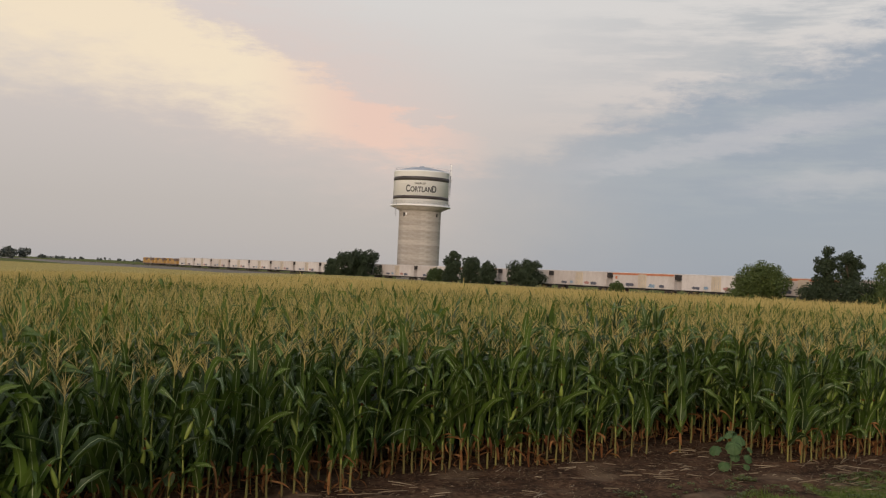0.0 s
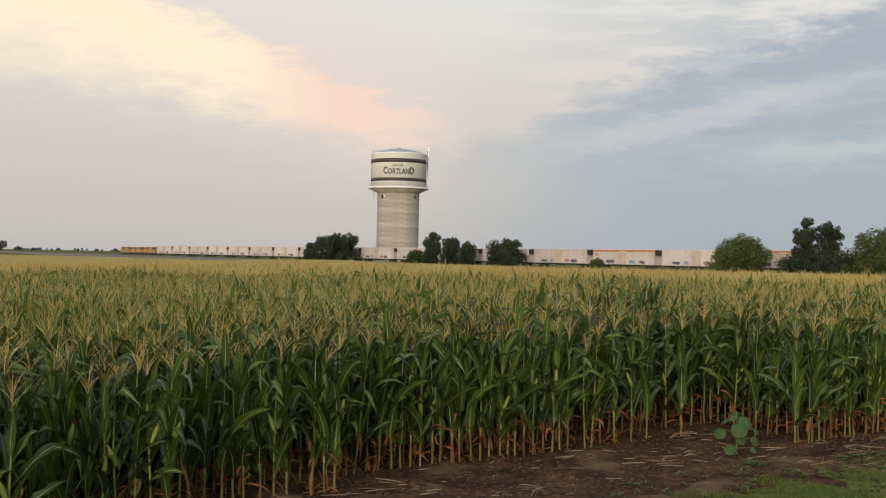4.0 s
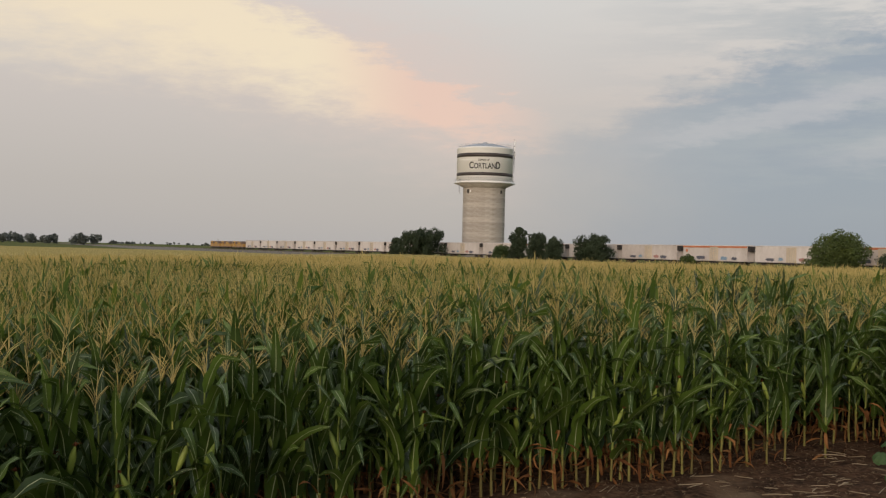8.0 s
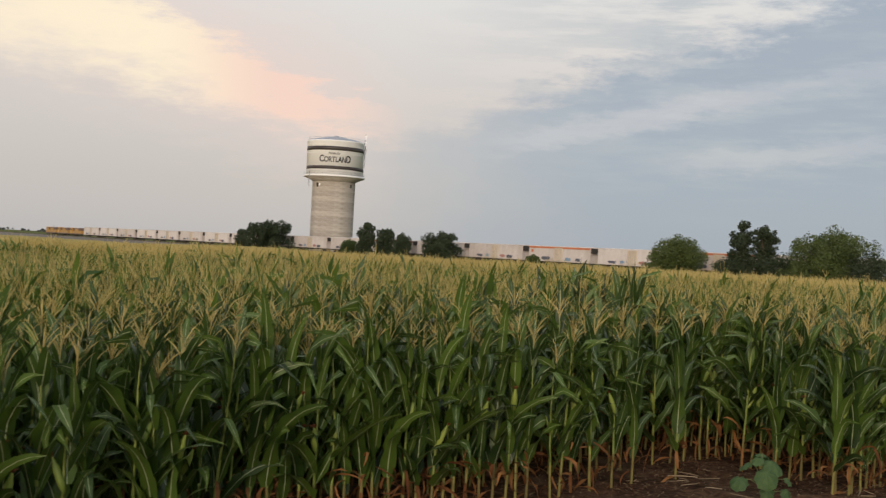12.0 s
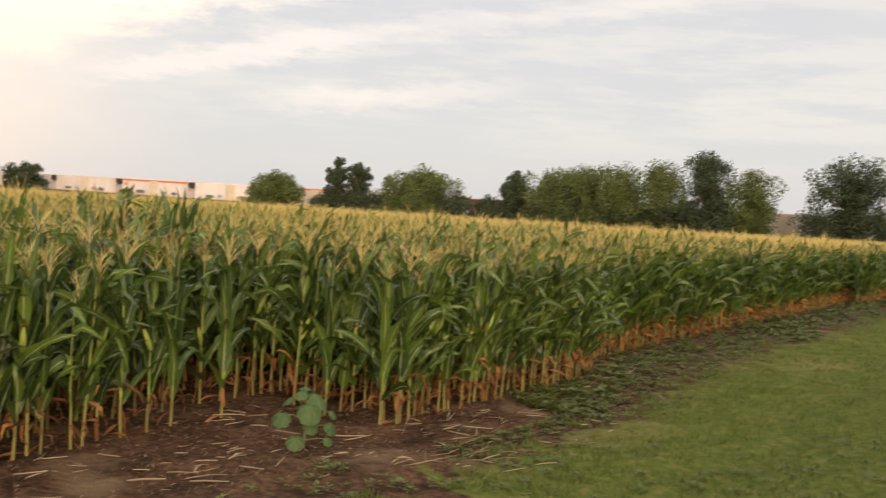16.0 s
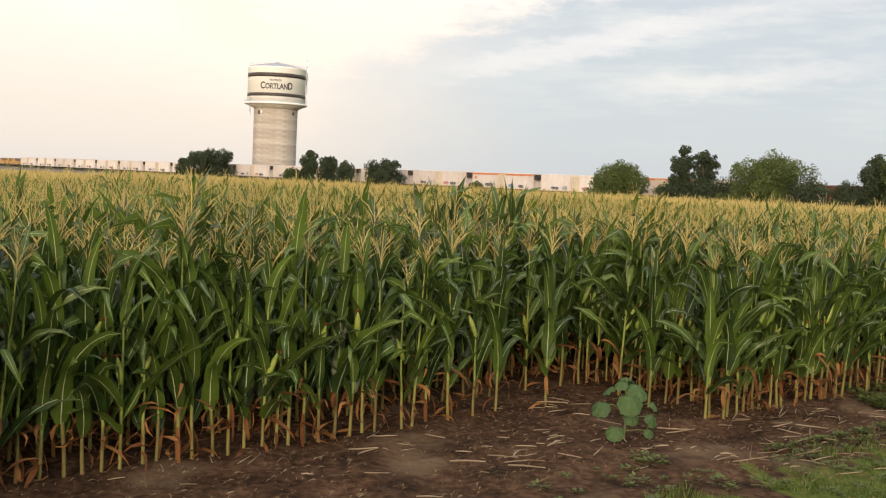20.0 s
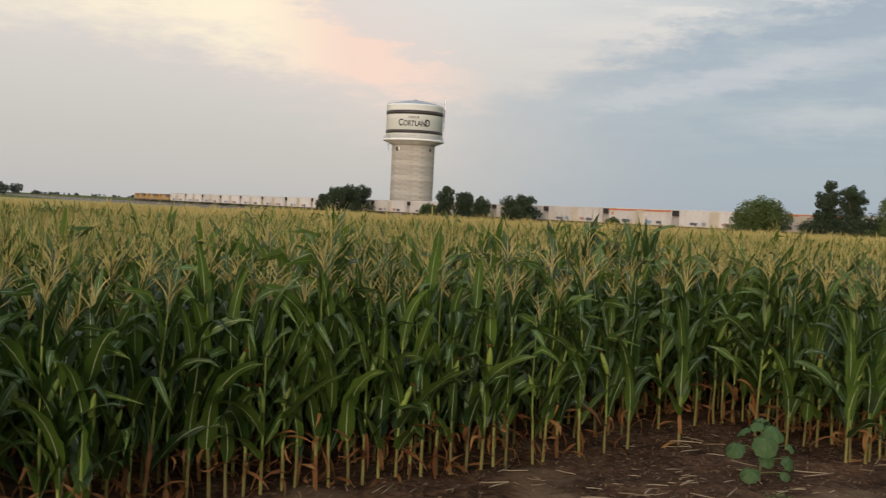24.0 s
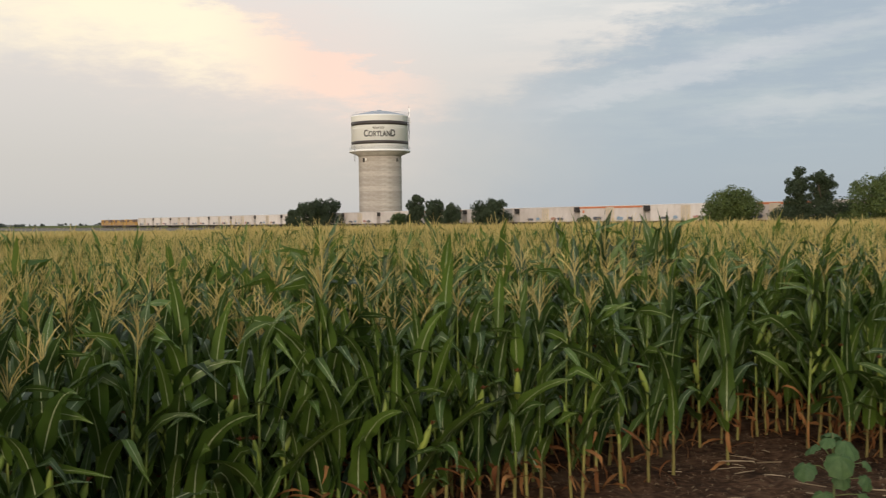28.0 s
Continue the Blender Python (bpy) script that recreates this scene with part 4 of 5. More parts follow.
def rail_car(kind, seed):
    """A box-bodied freight car along x, rails at RAIL_Z. Its south side faces -y."""
    rng = random.Random(seed)
    paint = {"white": M_WHITE_CAR, "orange": M_WHITE_CAR, "red": M_RED_CAR, "cream": M_CREAM_CAR}[kind]
    lab = {"white": "grime-streaked white refrigerator car coupled in a train", "orange": "white refrigerator car with an orange-red roof stripe",
           "red": "oxide red boxcar with faded white lettering bars", "cream": "cream boxcar with graffiti along its lower side"}[kind]
    root = tagged(empty("freight_car", Matrix()), lab, "freight car", "cars of the freight train")
    hl, hw = 11.6, 1.55
    z0, z1 = RAIL_Z + 1.15, RAIL_Z + (4.95 if kind in ("white", "orange") else 4.55)
    body = box(-hl, hl, -hw, hw, z0, z1, 0.05)
    b = part("body", body, paint, root)
    rib = bm_mesh("side_rib", box(-0.045, 0.045, -0.035, 0.035, z0 + 0.08, z1 - 0.12), paint)
    for k in range(-9, 10):
        if abs(k) > 1 and kind in ("red", "cream"):
            part("side_rib", rib, None, b).location = (k * 1.22, -hw - 0.035, 0)
    roof = bmesh.new()
    pr = [(-hw - 0.05, z1 - 0.04), (-hw - 0.05, z1 + 0.05), (0, z1 + 0.22), (hw + 0.05, z1 + 0.05), (hw + 0.05, z1 - 0.04)]
    a = [roof.verts.new((-hl - 0.05, y, z)) for y, z in pr]
    c = [roof.verts.new((hl + 0.05, y, z)) for y, z in pr]
    for i in range(5):
        roof.faces.new((a[i], c[i], c[(i + 1) % 5], a[(i + 1) % 5]))
    roof.faces.new(a[::-1]), roof.faces.new(c)
    part("roof", roof, M_WHITE_CAR if kind != "red" else M_RED_CAR, root)
    door = part("door", box(-1.5, 1.5, -hw - 0.11, -hw + 0.02, z0 + 0.1, z1 - 0.25, 0.02), M_CREAM_CAR if kind in ("white", "orange") else paint, root, "sliding plug door")
    bar = bm_mesh("door_bar", add_tube(bmesh.new(), [(0, -hw - 0.15, z0 + 0.15), (0, -hw - 0.15, z1 - 0.3)], [0.03, 0.03], 5), M_STEEL)
    for xx in (-0.9, -0.35, 0.35, 0.9):
        part("door_bar", bar, None, door).location.x = xx
    part("sill", box(-hl + 0.1, hl - 0.1, -0.9, 0.9, z0 - 0.35, z0 - 0.002, 0.03), M_BLACK, root, "black centre sill and underframe")
    part("tank_gear", box(-2.2, 1.4, -1.2, -0.5, z0 - 0.55, z0 - 0.05, 0.08), M_BLACK, root)
    for sx in (-1, 1):
        truck(root, sx * 9.0, TRUCKS)
        part("coupler", box(sx * hl - 0.35, sx * hl + 0.75, -0.13, 0.13, z0 - 0.3, z0 - 0.04, 0.03), M_BLACK, root)
        lad = bmesh.new()
        for yy in (-0.25, 0.25):
            add_tube(lad, [(sx * (hl + 0.12), yy - 1.0, z0 - 0.3), (sx * (hl + 0.12), yy - 1.0, z1)], [0.025, 0.025], 4)
        for k in range(9):
            zz = z0 + k * 0.42
            add_tube(lad, [(sx * (hl + 0.12), -1.25, zz), (sx * (hl + 0.12), -0.75, zz)], [0.02, 0.02], 4)
        part("end_ladder", lad, M_STEEL, root)
        if (kind in ("white", "orange")) and sx > 0:
            part("cooling_unit", box(hl + 0.0, hl + 0.85, -1.35, 1.35, z1 - 1.35, z1 - 0.05, 0.06), M_BLACK, root, "dark refrigeration unit on the end wall")
    if kind == "orange":
        part("stripe", box(-hl + 0.02, hl - 0.02, -hw - 0.075, -hw + 0.01, z1 - 0.48, z1 - 0.05), M_STRIPE, root, "orange-red stripe under the roof")
        part("emblem", box(-hl + 1.1, -hl + 1.8, -hw - 0.08, -hw, z1 - 1.6, z1 - 0.9), M_STRIPE, root, "small orange square mark")
    if kind in ("red", "cream"):
        for k, (w, zz) in enumerate(((2.3, 0.75), (1.7, 1.15))):
            part("lettering_bar", box(4.9, 4.9 + w, -hw - 0.08, -hw, z1 - zz - 0.13, z1 - zz + 0.10), M_WHITE_CAR if kind == "red" else M_STRIPE, root, "plain bar of faded lettering")
    if kind == "cream":
        part("stripe", box(-2.0, 3.6, -hw - 0.08, -hw + 0.01, z1 - 0.30, z1 - 0.05), M_RED_CAR, root, "dull red stripe")
    marks = {"white": [(M_PAINT_DARK, rng.uniform(-7, -5), 3.0, 0.9), (M_PAINT_ROSE, rng.uniform(3, 4), 2.2, 0.9), (M_PAINT_DARK, rng.uniform(6, 7.2), 2.6, 1.1), (M_PAINT_BLUE, rng.uniform(-3.6, -2.8), 1.6, 0.8)], "orange": [(M_PAINT_BLUE, rng.uniform(3.5, 6), 3.0, 1.0), (M_PAINT_DARK, rng.uniform(-6, -3), 3.6, 1.0), (M_PAINT_DARK, 7.4, 2.2, 0.8)],
             "red": [], "cream": [(M_PAINT_BLUE, -5.3, 3.6, 1.4), (M_PAINT_DARK, 5.0, 5.2, 1.3), (M_PAINT_BLUE, 0.2, 2.4, 1.2), (M_PAINT_DARK, -4.4, 2.6, 1.0)]}[kind]
    for k, (mt, x, w, h) in enumerate(marks):
        g = part("graffiti", blob(seed * 7 + k, w, h), mt, root, "sprayed graffiti")
        g.location = (x, -hw - 0.075 - 0.03 * k, z0 + 0.7 + 0.12 * (k % 2))
    return root


def locomotive(seed):
    root = tagged(empty("locomotive", Matrix()), "dusty yellow diesel locomotive at the head of the train", "locomotive", "locomotives of the train")
    z = RAIL_Z
    part("frame", box(-10.3, 10.3, -1.5, 1.5, z + 1.0, z + 1.5, 0.05), M_LOCO_GREY, root)
    part("hood", box(-9.0, 5.6, -1.0, 1.0, z + 1.5, z + 3.9, 0.12), M_LOCO, root)
    part("hood_roof", box(-9.0, 5.6, -1.05, 1.05, z + 3.9, z + 4.25, 0.1), M_LOCO_GREY, root, "dark grey roof with grilles")
    part("radiator", box(-9.2, -5.6, -1.5, 1.5, z + 3.1, z + 4.5, 0.08), M_LOCO_GREY, root)
    part("blower", box(1.4, 4.0, -1.35, 1.35, z + 3.0, z + 4.3, 0.08), M_LOCO_GREY, root)
    cab = part("cab", box(5.6, 8.2, -1.5, 1.5, z + 1.5, z + 4.55, 0.12), M_LOCO, root)
    for yy in (-1.52, 1.48):
        part("window", box(6.0, 7.5, yy, yy + 0.04, z + 3.2, z + 4.0), M_BLACK, cab, "dark side window")
    part("nose", box(8.2, 9.6, -1.1, 1.1, z + 1.5, z + 3.0, 0.15), M_LOCO, root)
    part("fuel_tank", box(-2.6, 2.6, -1.3, 1.3, z + 0.3, z + 0.99, 0.2), M_BLACK, root)
    rail = bmesh.new()
    for yy in (-1.45, 1.45):
        add_tube(rail, [(-10, yy, z + 2.5), (5.4, yy, z + 2.5)], [0.03, 0.03], 4)
        for k in range(12):
            add_tube(rail, [(-10 + k * 1.4, yy, z + 1.5), (-10 + k * 1.4, yy, z + 2.5)], [0.025, 0.025], 4)
    part("handrail", rail, M_STEEL, root)
    for x in (-6.6, 6.6):
        truck(root, x, TRUCKS)
    return root


def build_train():
    deg = math.degrees(math.atan2(TRACK_D[1], TRACK_D[0]))
    # cars from the near end (beyond the trees) up to the locomotives; +x of a car points away along the track
    kinds = ["white", "orange", "white", "cream", "white", "white", "cream", "red", "white", "orange", "white", "orange", "white", "white", "orange", "white", "white", "white", "white", "white", "white", "white", "white", "white", "white", "white"]
    first = {}
    s0 = -268.9
    s = s0
    for k, kd in enumerate(kinds):
        alt = (kd, k % 2 if kd == "white" else 0)
        x, y = on_track(s)
        m = pose(x, y, 0, 0, 0, deg + 180)
        if alt in first:
            copy_thing(first[alt], m)
        else:
            first[alt] = rail_car(kd, 3 + k)
            first[alt].matrix_basis = m
        s += CAR_PITCH
    s += 0.4
    base = None
    for k in range(3):
        x, y = on_track(s + 0.6)
        m = pose(x, y, 0, 0, 0, deg)
        if base is None:
            base = locomotive(2)
            base.matrix_basis = m
        else:
            copy_thing(base, m)
        s += 22.2


build_train()


# ---- trees ----
def crown_mesh(name, rng, clumps, leaf, count, mat, flatten=1.0):
    """Many small leaf clusters set about clump centres (x, y, z, r): uneven, with gaps."""
    C = np.array(clumps, float)
    weight = C[:, 3] ** 2
    pick = rng.choice(len(C), count, p=weight / weight.sum())
    d = rng.normal(size=(count, 3))
    d /= np.linalg.norm(d, axis=1, keepdims=True)
    r = C[pick, 3] * (0.35 + 0.75 * rng.random(count) ** 0.6) * (1 + 0.10 * rng.normal(size=count) * (rng.random(count) < 0.25))
    pos = C[pick, :3] + d * r[:, None] * np.array([1, 1, flatten])
    a = rng.normal(size=(count, 3)) + d * 0.6
    a /= np.linalg.norm(a, axis=1, keepdims=True)
    b = np.cross(a, rng.normal(size=(count, 3)))
    b /= np.linalg.norm(b, axis=1, keepdims=True) + 1e-9
    c = np.cross(a, b)
    sz = leaf * rng.uniform(0.6, 1.3, count)[:, None]
    v = np.stack([pos - b * sz, pos - c * sz * 0.55 + a * sz * 0.2, pos + b * sz, pos + c * sz * 0.55 + a * sz * 0.2], 1).reshape(-1, 3)
    return mesh_np(name, v, np.arange(count * 4).reshape(-1, 4), [mat])


def tree(az, width, top, mat, seed, shape="round", back=0.0, label="", category="tree", count=3200, name="tree", near=9.5):
    """A tree seen from the field's edge at bearing az, width degrees across, its top at elevation top."""
    rng = np.random.default_rng(seed)
    t = math.tan(radians(az)) / 1.47
    turn = math.cos(math.atan(t)) / math.cos(radians(az))
    width, top = width * turn ** 2 / 1.47, math.degrees(math.atan(math.tan(radians(top)) * turn / 1.47))
    ex, ey = 0.8, 5.9
    s = (TRACK_P[0] - ex - (TRACK_P[1] - ey) * t) / (-TRACK_D[0] + TRACK_D[1] * t)
    p = TRACK_P + TRACK_D * s - np.array([ex, ey])
    k = (TRACK_PERP - near - back - ex * TRACK_N[0] - ey * TRACK_N[1]) / (p @ TRACK_N)
    x, y = ex + p[0] * k, ey + p[1] * k
    dist = math.hypot(p[0] * k, p[1] * k)
    z0 = gz(x, y)
    h = 2.55 + dist * math.tan(radians(top)) - z0
    w = dist * math.tan(radians(width))
    root = tagged(empty(name, pose(x, y, z0)), label, category)
    trunk = bmesh.new()
    bole = h * (0.22 if shape != "bush" else 0.1)
    add_tube(trunk, [(0, 0, -0.2), (0.1, 0.05, bole), (0.2, -0.1, h * 0.55), (0.1, 0.1, h * 0.85)], [0.03 * h + 0.05, 0.024 * h + 0.03, 0.012 * h + 0.02, 0.03], 8)
    part("trunk", trunk, M_BARK, root)
    clumps = []
    n = 72 if shape == "bush" else 80
    limb = bmesh.new()
    for i in range(n):
        q = i / n
        ang = i * 2.4 + rng.uniform(-0.4, 0.4)
        if shape == "bush":
            zz = h * (0.12 + 0.68 * rng.random())
            rad = 0.5 * w * math.sqrt(max(0.05, 1 - ((zz / h - 0.25) / 0.68) ** 2)) * rng.uniform(0.2, 0.92)
            cr = 0.125 * min(w, h) * rng.uniform(0.7, 1.35)
        elif shape == "tall":
            zz = h * (0.12 + 0.76 * q)
            rad = 0.5 * w * (0.85 - 0.62 * q ** 1.5) * rng.uniform(0.3, 0.85)
            cr = 0.12 * w * rng.uniform(0.6, 1.4) * (1.15 - 0.5 * q)
        else:
            zz = h * (0.20 + 0.66 * rng.random())
            rad = 0.5 * w * math.sqrt(max(0.08, 1 - ((zz / h - 0.48) / 0.56) ** 2)) * rng.uniform(0.05, 0.92)
            cr = (0.13 if w < 0.75 * h else 0.10) * min(w, h * 1.1) * rng.uniform(0.5, 1.4)
        cx, cy = rad * math.cos(ang), rad * math.sin(ang)
        clumps.append((cx, cy, min(zz, h - cr * 0.9), cr))
        if i % 4 == 0:
            zb = max(bole * 0.7, zz * 0.55)
            add_tube(limb, [(0.1, 0, zb), (cx * 0.5, cy * 0.5, (zb + zz) / 2 + 0.1 * h * 0.3), (cx * 0.95, cy * 0.95, zz)], [0.010 * h + 0.02, 0.007 * h + 0.01, 0.02], 5)
    clumps.append((0, 0, h * 0.9 - 0.1 * w * 0.5, 0.12 * w))
    for i in range(16):  # inner mass of the crown
        a, q, zz = rng.uniform(0, 6.3), rng.uniform(0, 0.30) * w, rng.uniform(0.22, 0.74) * h
        clumps.append((q * math.cos(a), q * math.sin(a), zz, 0.17 * min(w, h) * rng.uniform(0.8, 1.2)))
    c4 = np.array(clumps)
    grow = h / (c4[:, 2] + 0.9 * c4[:, 3]).max()
    c4[:, 2] *= grow
    wide = 0.5 * w / max(1e-3, np.percentile(np.hypot(c4[:, 0], c4[:, 1]) + 0.8 * c4[:, 3], 92))
    c4[:, :2] *= wide
    clumps = c4
    part("branchwork", limb, M_BARK, root)
    part("crown", crown_mesh("crown", rng, clumps, 0.0007 * dist + 0.06, int(count * 3.6), mat), None, root)
    return root


def build_trees():
    D, Md, Lt = M_TREE_DARK, M_TREE_MID, M_TREE_LIGHT
    rows = [
        (-4.85, 3.5, 1.72, D, "round", "broad dark green tree beside the railway", 4200), (-6.75, 1.2, 0.95, D, "round", "small thin dark tree beside a broad one", 1100),
        (1.2, 1.5, 0.62, Md, "bush", "low green bush before the train", 1100), (2.5, 1.6, 1.95, D, "round", "upright dark green tree near the tower", 2400),
        (3.9, 1.7, 1.55, D, "round", "rounded dark green tree near the tower", 2200), (5.2, 1.5, 1.30, D, "round", "low rounded dark green tree", 1800),
        (8.1, 2.8, 1.58, D, "round", "dense dark green tree beside the train", 3600), (15.0, 1.4, 0.22, Lt, "bush", "low yellow-green bush before the train", 1000),
        (25.0, 4.3, 2.15, Lt, "bush", "rounded yellow-green bush at the field's end", 5200), (29.1, 1.8, 3.3, D, "round", "upright dark tree with a ragged top", 3600), (30.5, 1.9, 3.0, D, "round", "upright dark tree beside its twin", 3400),
        (34.5, 6.2, 3.05, Lt, "bush", "wide domed yellow-green willow bush", 8000), (38.6, 2.0, 1.3, D, "bush", "low dark shrub at a tree row's end", 1600),
        (40.2, 2.6, 2.95, D, "tall", "pointed dark tree at the row's end", 3600), (42.2, 4.0, 3.2, Lt, "round", "green tree in a dense row", 4000),
        (44.2, 4.2, 3.5, Lt, "round", "green tree in a dense row", 4000), (46.3, 4.3, 3.75, Lt, "round", "green tree in a dense row", 4200), (48.4, 4.2, 4.0, Lt, "round", "green tree in a dense row", 4200),
        (50.6, 3.0, 4.6, D, "round", "taller dark tree rising out of the row", 4600), (52.6, 3.0, 3.6, Lt, "round", "green tree with a drooping side", 3800),
        (57.0, 3.8, 4.6, D, "round", "large dark tree with a ragged crown", 5600), (60.0, 3.6, 4.3, Md, "round", "green tree beside a darker one", 4400),
        (62.7, 3.6, 4.2, Md, "round", "green tree in the far row", 4400), (65.7, 3.8, 4.2, D, "round", "dark green tree in the far row", 4200), (69.4, 4.2, 4.2, Md, "round", "green tree in the far row", 4000), (73.4, 4.6, 4.2, D, "round", "dark green tree in the far row", 4000), (77.8, 4.8, 4.2, Md, "round", "green tree in the far row", 4000), (82.5, 5, 4.2, D, "round", "dark green tree in the far row", 4000),
    ]
    for k, (az, w, top, mt, sh, lab, cnt) in enumerate(rows):
        tree(az, w, top, mt, 100 + k, sh, 0.0 if sh != "bush" else 0.8, lab, "bush" if sh == "bush" else "tree", cnt, "bush" if sh == "bush" else "tree")
    # undergrowth along the foot of the rows
    for k, az in enumerate((28.5, 31.6, 36.4, 39.3, 41.6, 43.4, 45.3, 47.2, 49.2, 51.4, 55.6, 58.2, 61.2, 64.2)):
        tree(az, 2.9, 0.6 + 0.3 * ((k * 7) % 3) + 0.011 * az, D, 300 + k, "bush", 1.5, "low dark undergrowth at the foot of trees", "bush", 1500, "bush")


build_trees()


# ---- far left horizon, poles, posts ----
def build_distance():
    rng = np.random.default_rng(17)
    clumps = []
    for az, w, h, dist in ((-34.5, 14, 15, 900), (-32.3, 26, 12, 900), (-31.4, 22, 14, 920), (-29.8, 18, 12, 900), (-27.7, 26, 14, 760), (-25.9, 40, 6, 1300), (-24.6, 30, 6, 1300), (-21.8, 50, 6, 1400), (-20.0, 40, 5, 1400), (-17.6, 30, 5, 1500), (-37, 60, 10, 1100), (-41, 90, 11, 1200), (-46, 120, 12, 1300)):
        x, y = dist * math.sin(radians(az)), 1.45 * dist * math.cos(radians(az))
        h *= 0.7
        for k in range(9):
            r = h * rng.uniform(0.28, 0.45)
            clumps.append((x + rng.uniform(-w, w) * 0.5, y + rng.uniform(-8, 8), rng.uniform(0.2, 0.8) * h + 0.5, r))
    me = crown_mesh("far_woods", rng, clumps, 1.5, 5200, M_FAR_HAZED)
    tagged(new("far_woods", me), "woods on the flat horizon, painted grey-green for haze", "woods", kind="stuff")
    low = []
    for az in np.arange(-60, 110, 0.9):
        d = 2100 + 700 * math.sin(az * 0.7)
        low.append((d * math.sin(radians(az)), d * math.cos(radians(az)), 2.5, rng.uniform(2.5, 5.5)))
    tagged(new("far_hedge", crown_mesh("far_hedge", rng, low, 3.0, 5200, M_FAR_HAZED, 0.6)), "thin line of far hedges, haze painted into their colour", "hedge", kind="stuff")
    # slender poles along the line
    pole = add_tube(bmesh.new(), [(0, 0, -0.5), (0, 0, 8.6)], [0.10, 0.06], 8)
    arm = box(-0.05, 0.05, -0.9, 0.9, 7.9, 8.05)
    first = tagged(empty("utility_pole", Matrix()), "slender weathered pole beside the railway", "utility pole", "poles along the railway")
    part("shaft", pole, M_POLE, first)
    part("crossarm", arm, M_POLE, first)
    for k, s in enumerate((339, 427)):
        x, y = on_track(s, -6)
        m = pose(x, y, gz(x, y), 0, 0, 40)
        if k:
            copy_thing(first, m)
        else:
            first.matrix_basis = m
    post = bm_mesh("post", add_tube(bmesh.new(), [(0, 0, -0.4), (0, 0, 2.2), (0.02, 0, 2.4)], [0.07, 0.06, 0.03], 7), M_POLE)
    fence = tagged(empty("fence", Matrix()), "sparse pale posts between corn and railway", "fence", kind="structure")
    rg = random.Random(5)
    for k in range(30):
        s = -155 + k * 8.0 + rg.uniform(-3.2, 3.2)
        x, y = on_track(s, -18.0)
        p = part("post", post, None, fence)
        p.matrix_basis = pose(x, y, gz(x, y), rg.uniform(-3, 3), rg.uniform(-3, 3)) @ Matrix.Scale(rg.uniform(0.9, 1.15), 4)
    # pale shed glimpsed between the rows of trees
    x, y = 220.0, 171.0
    shed = tagged(empty("far_shed", pose(x, y, gz(x, y), 0, 0, 30)), "small pale building beyond the trees", "shed")
    part("wall", box(-5, 5, -4, 4, -0.5, 4.2, 0.02), M_HOUSE, shed)
    rf = bmesh.new()
    pr = [(-4.5, 4.1), (0, 6.4), (4.5, 4.1), (4.5, 4.3), (0, 6.65), (-4.5, 4.3)]
    a = [rf.verts.new((-5.4, yy, zz)) for yy, zz in pr]
    c = [rf.verts.new((5.4, yy, zz)) for yy, zz in pr]
    for i in range(6):
        rf.faces.new((a[i], c[i], c[(i + 1) % 6], a[(i + 1) % 6]))
    rf.faces.new(a[::-1]), rf.faces.new(c)
    part("roof", rf, M_DOME, shed)
    part("door", box(-1, 1, -4.06, -3.9, 0, 2.6), M_STEEL, shed)


build_distance()


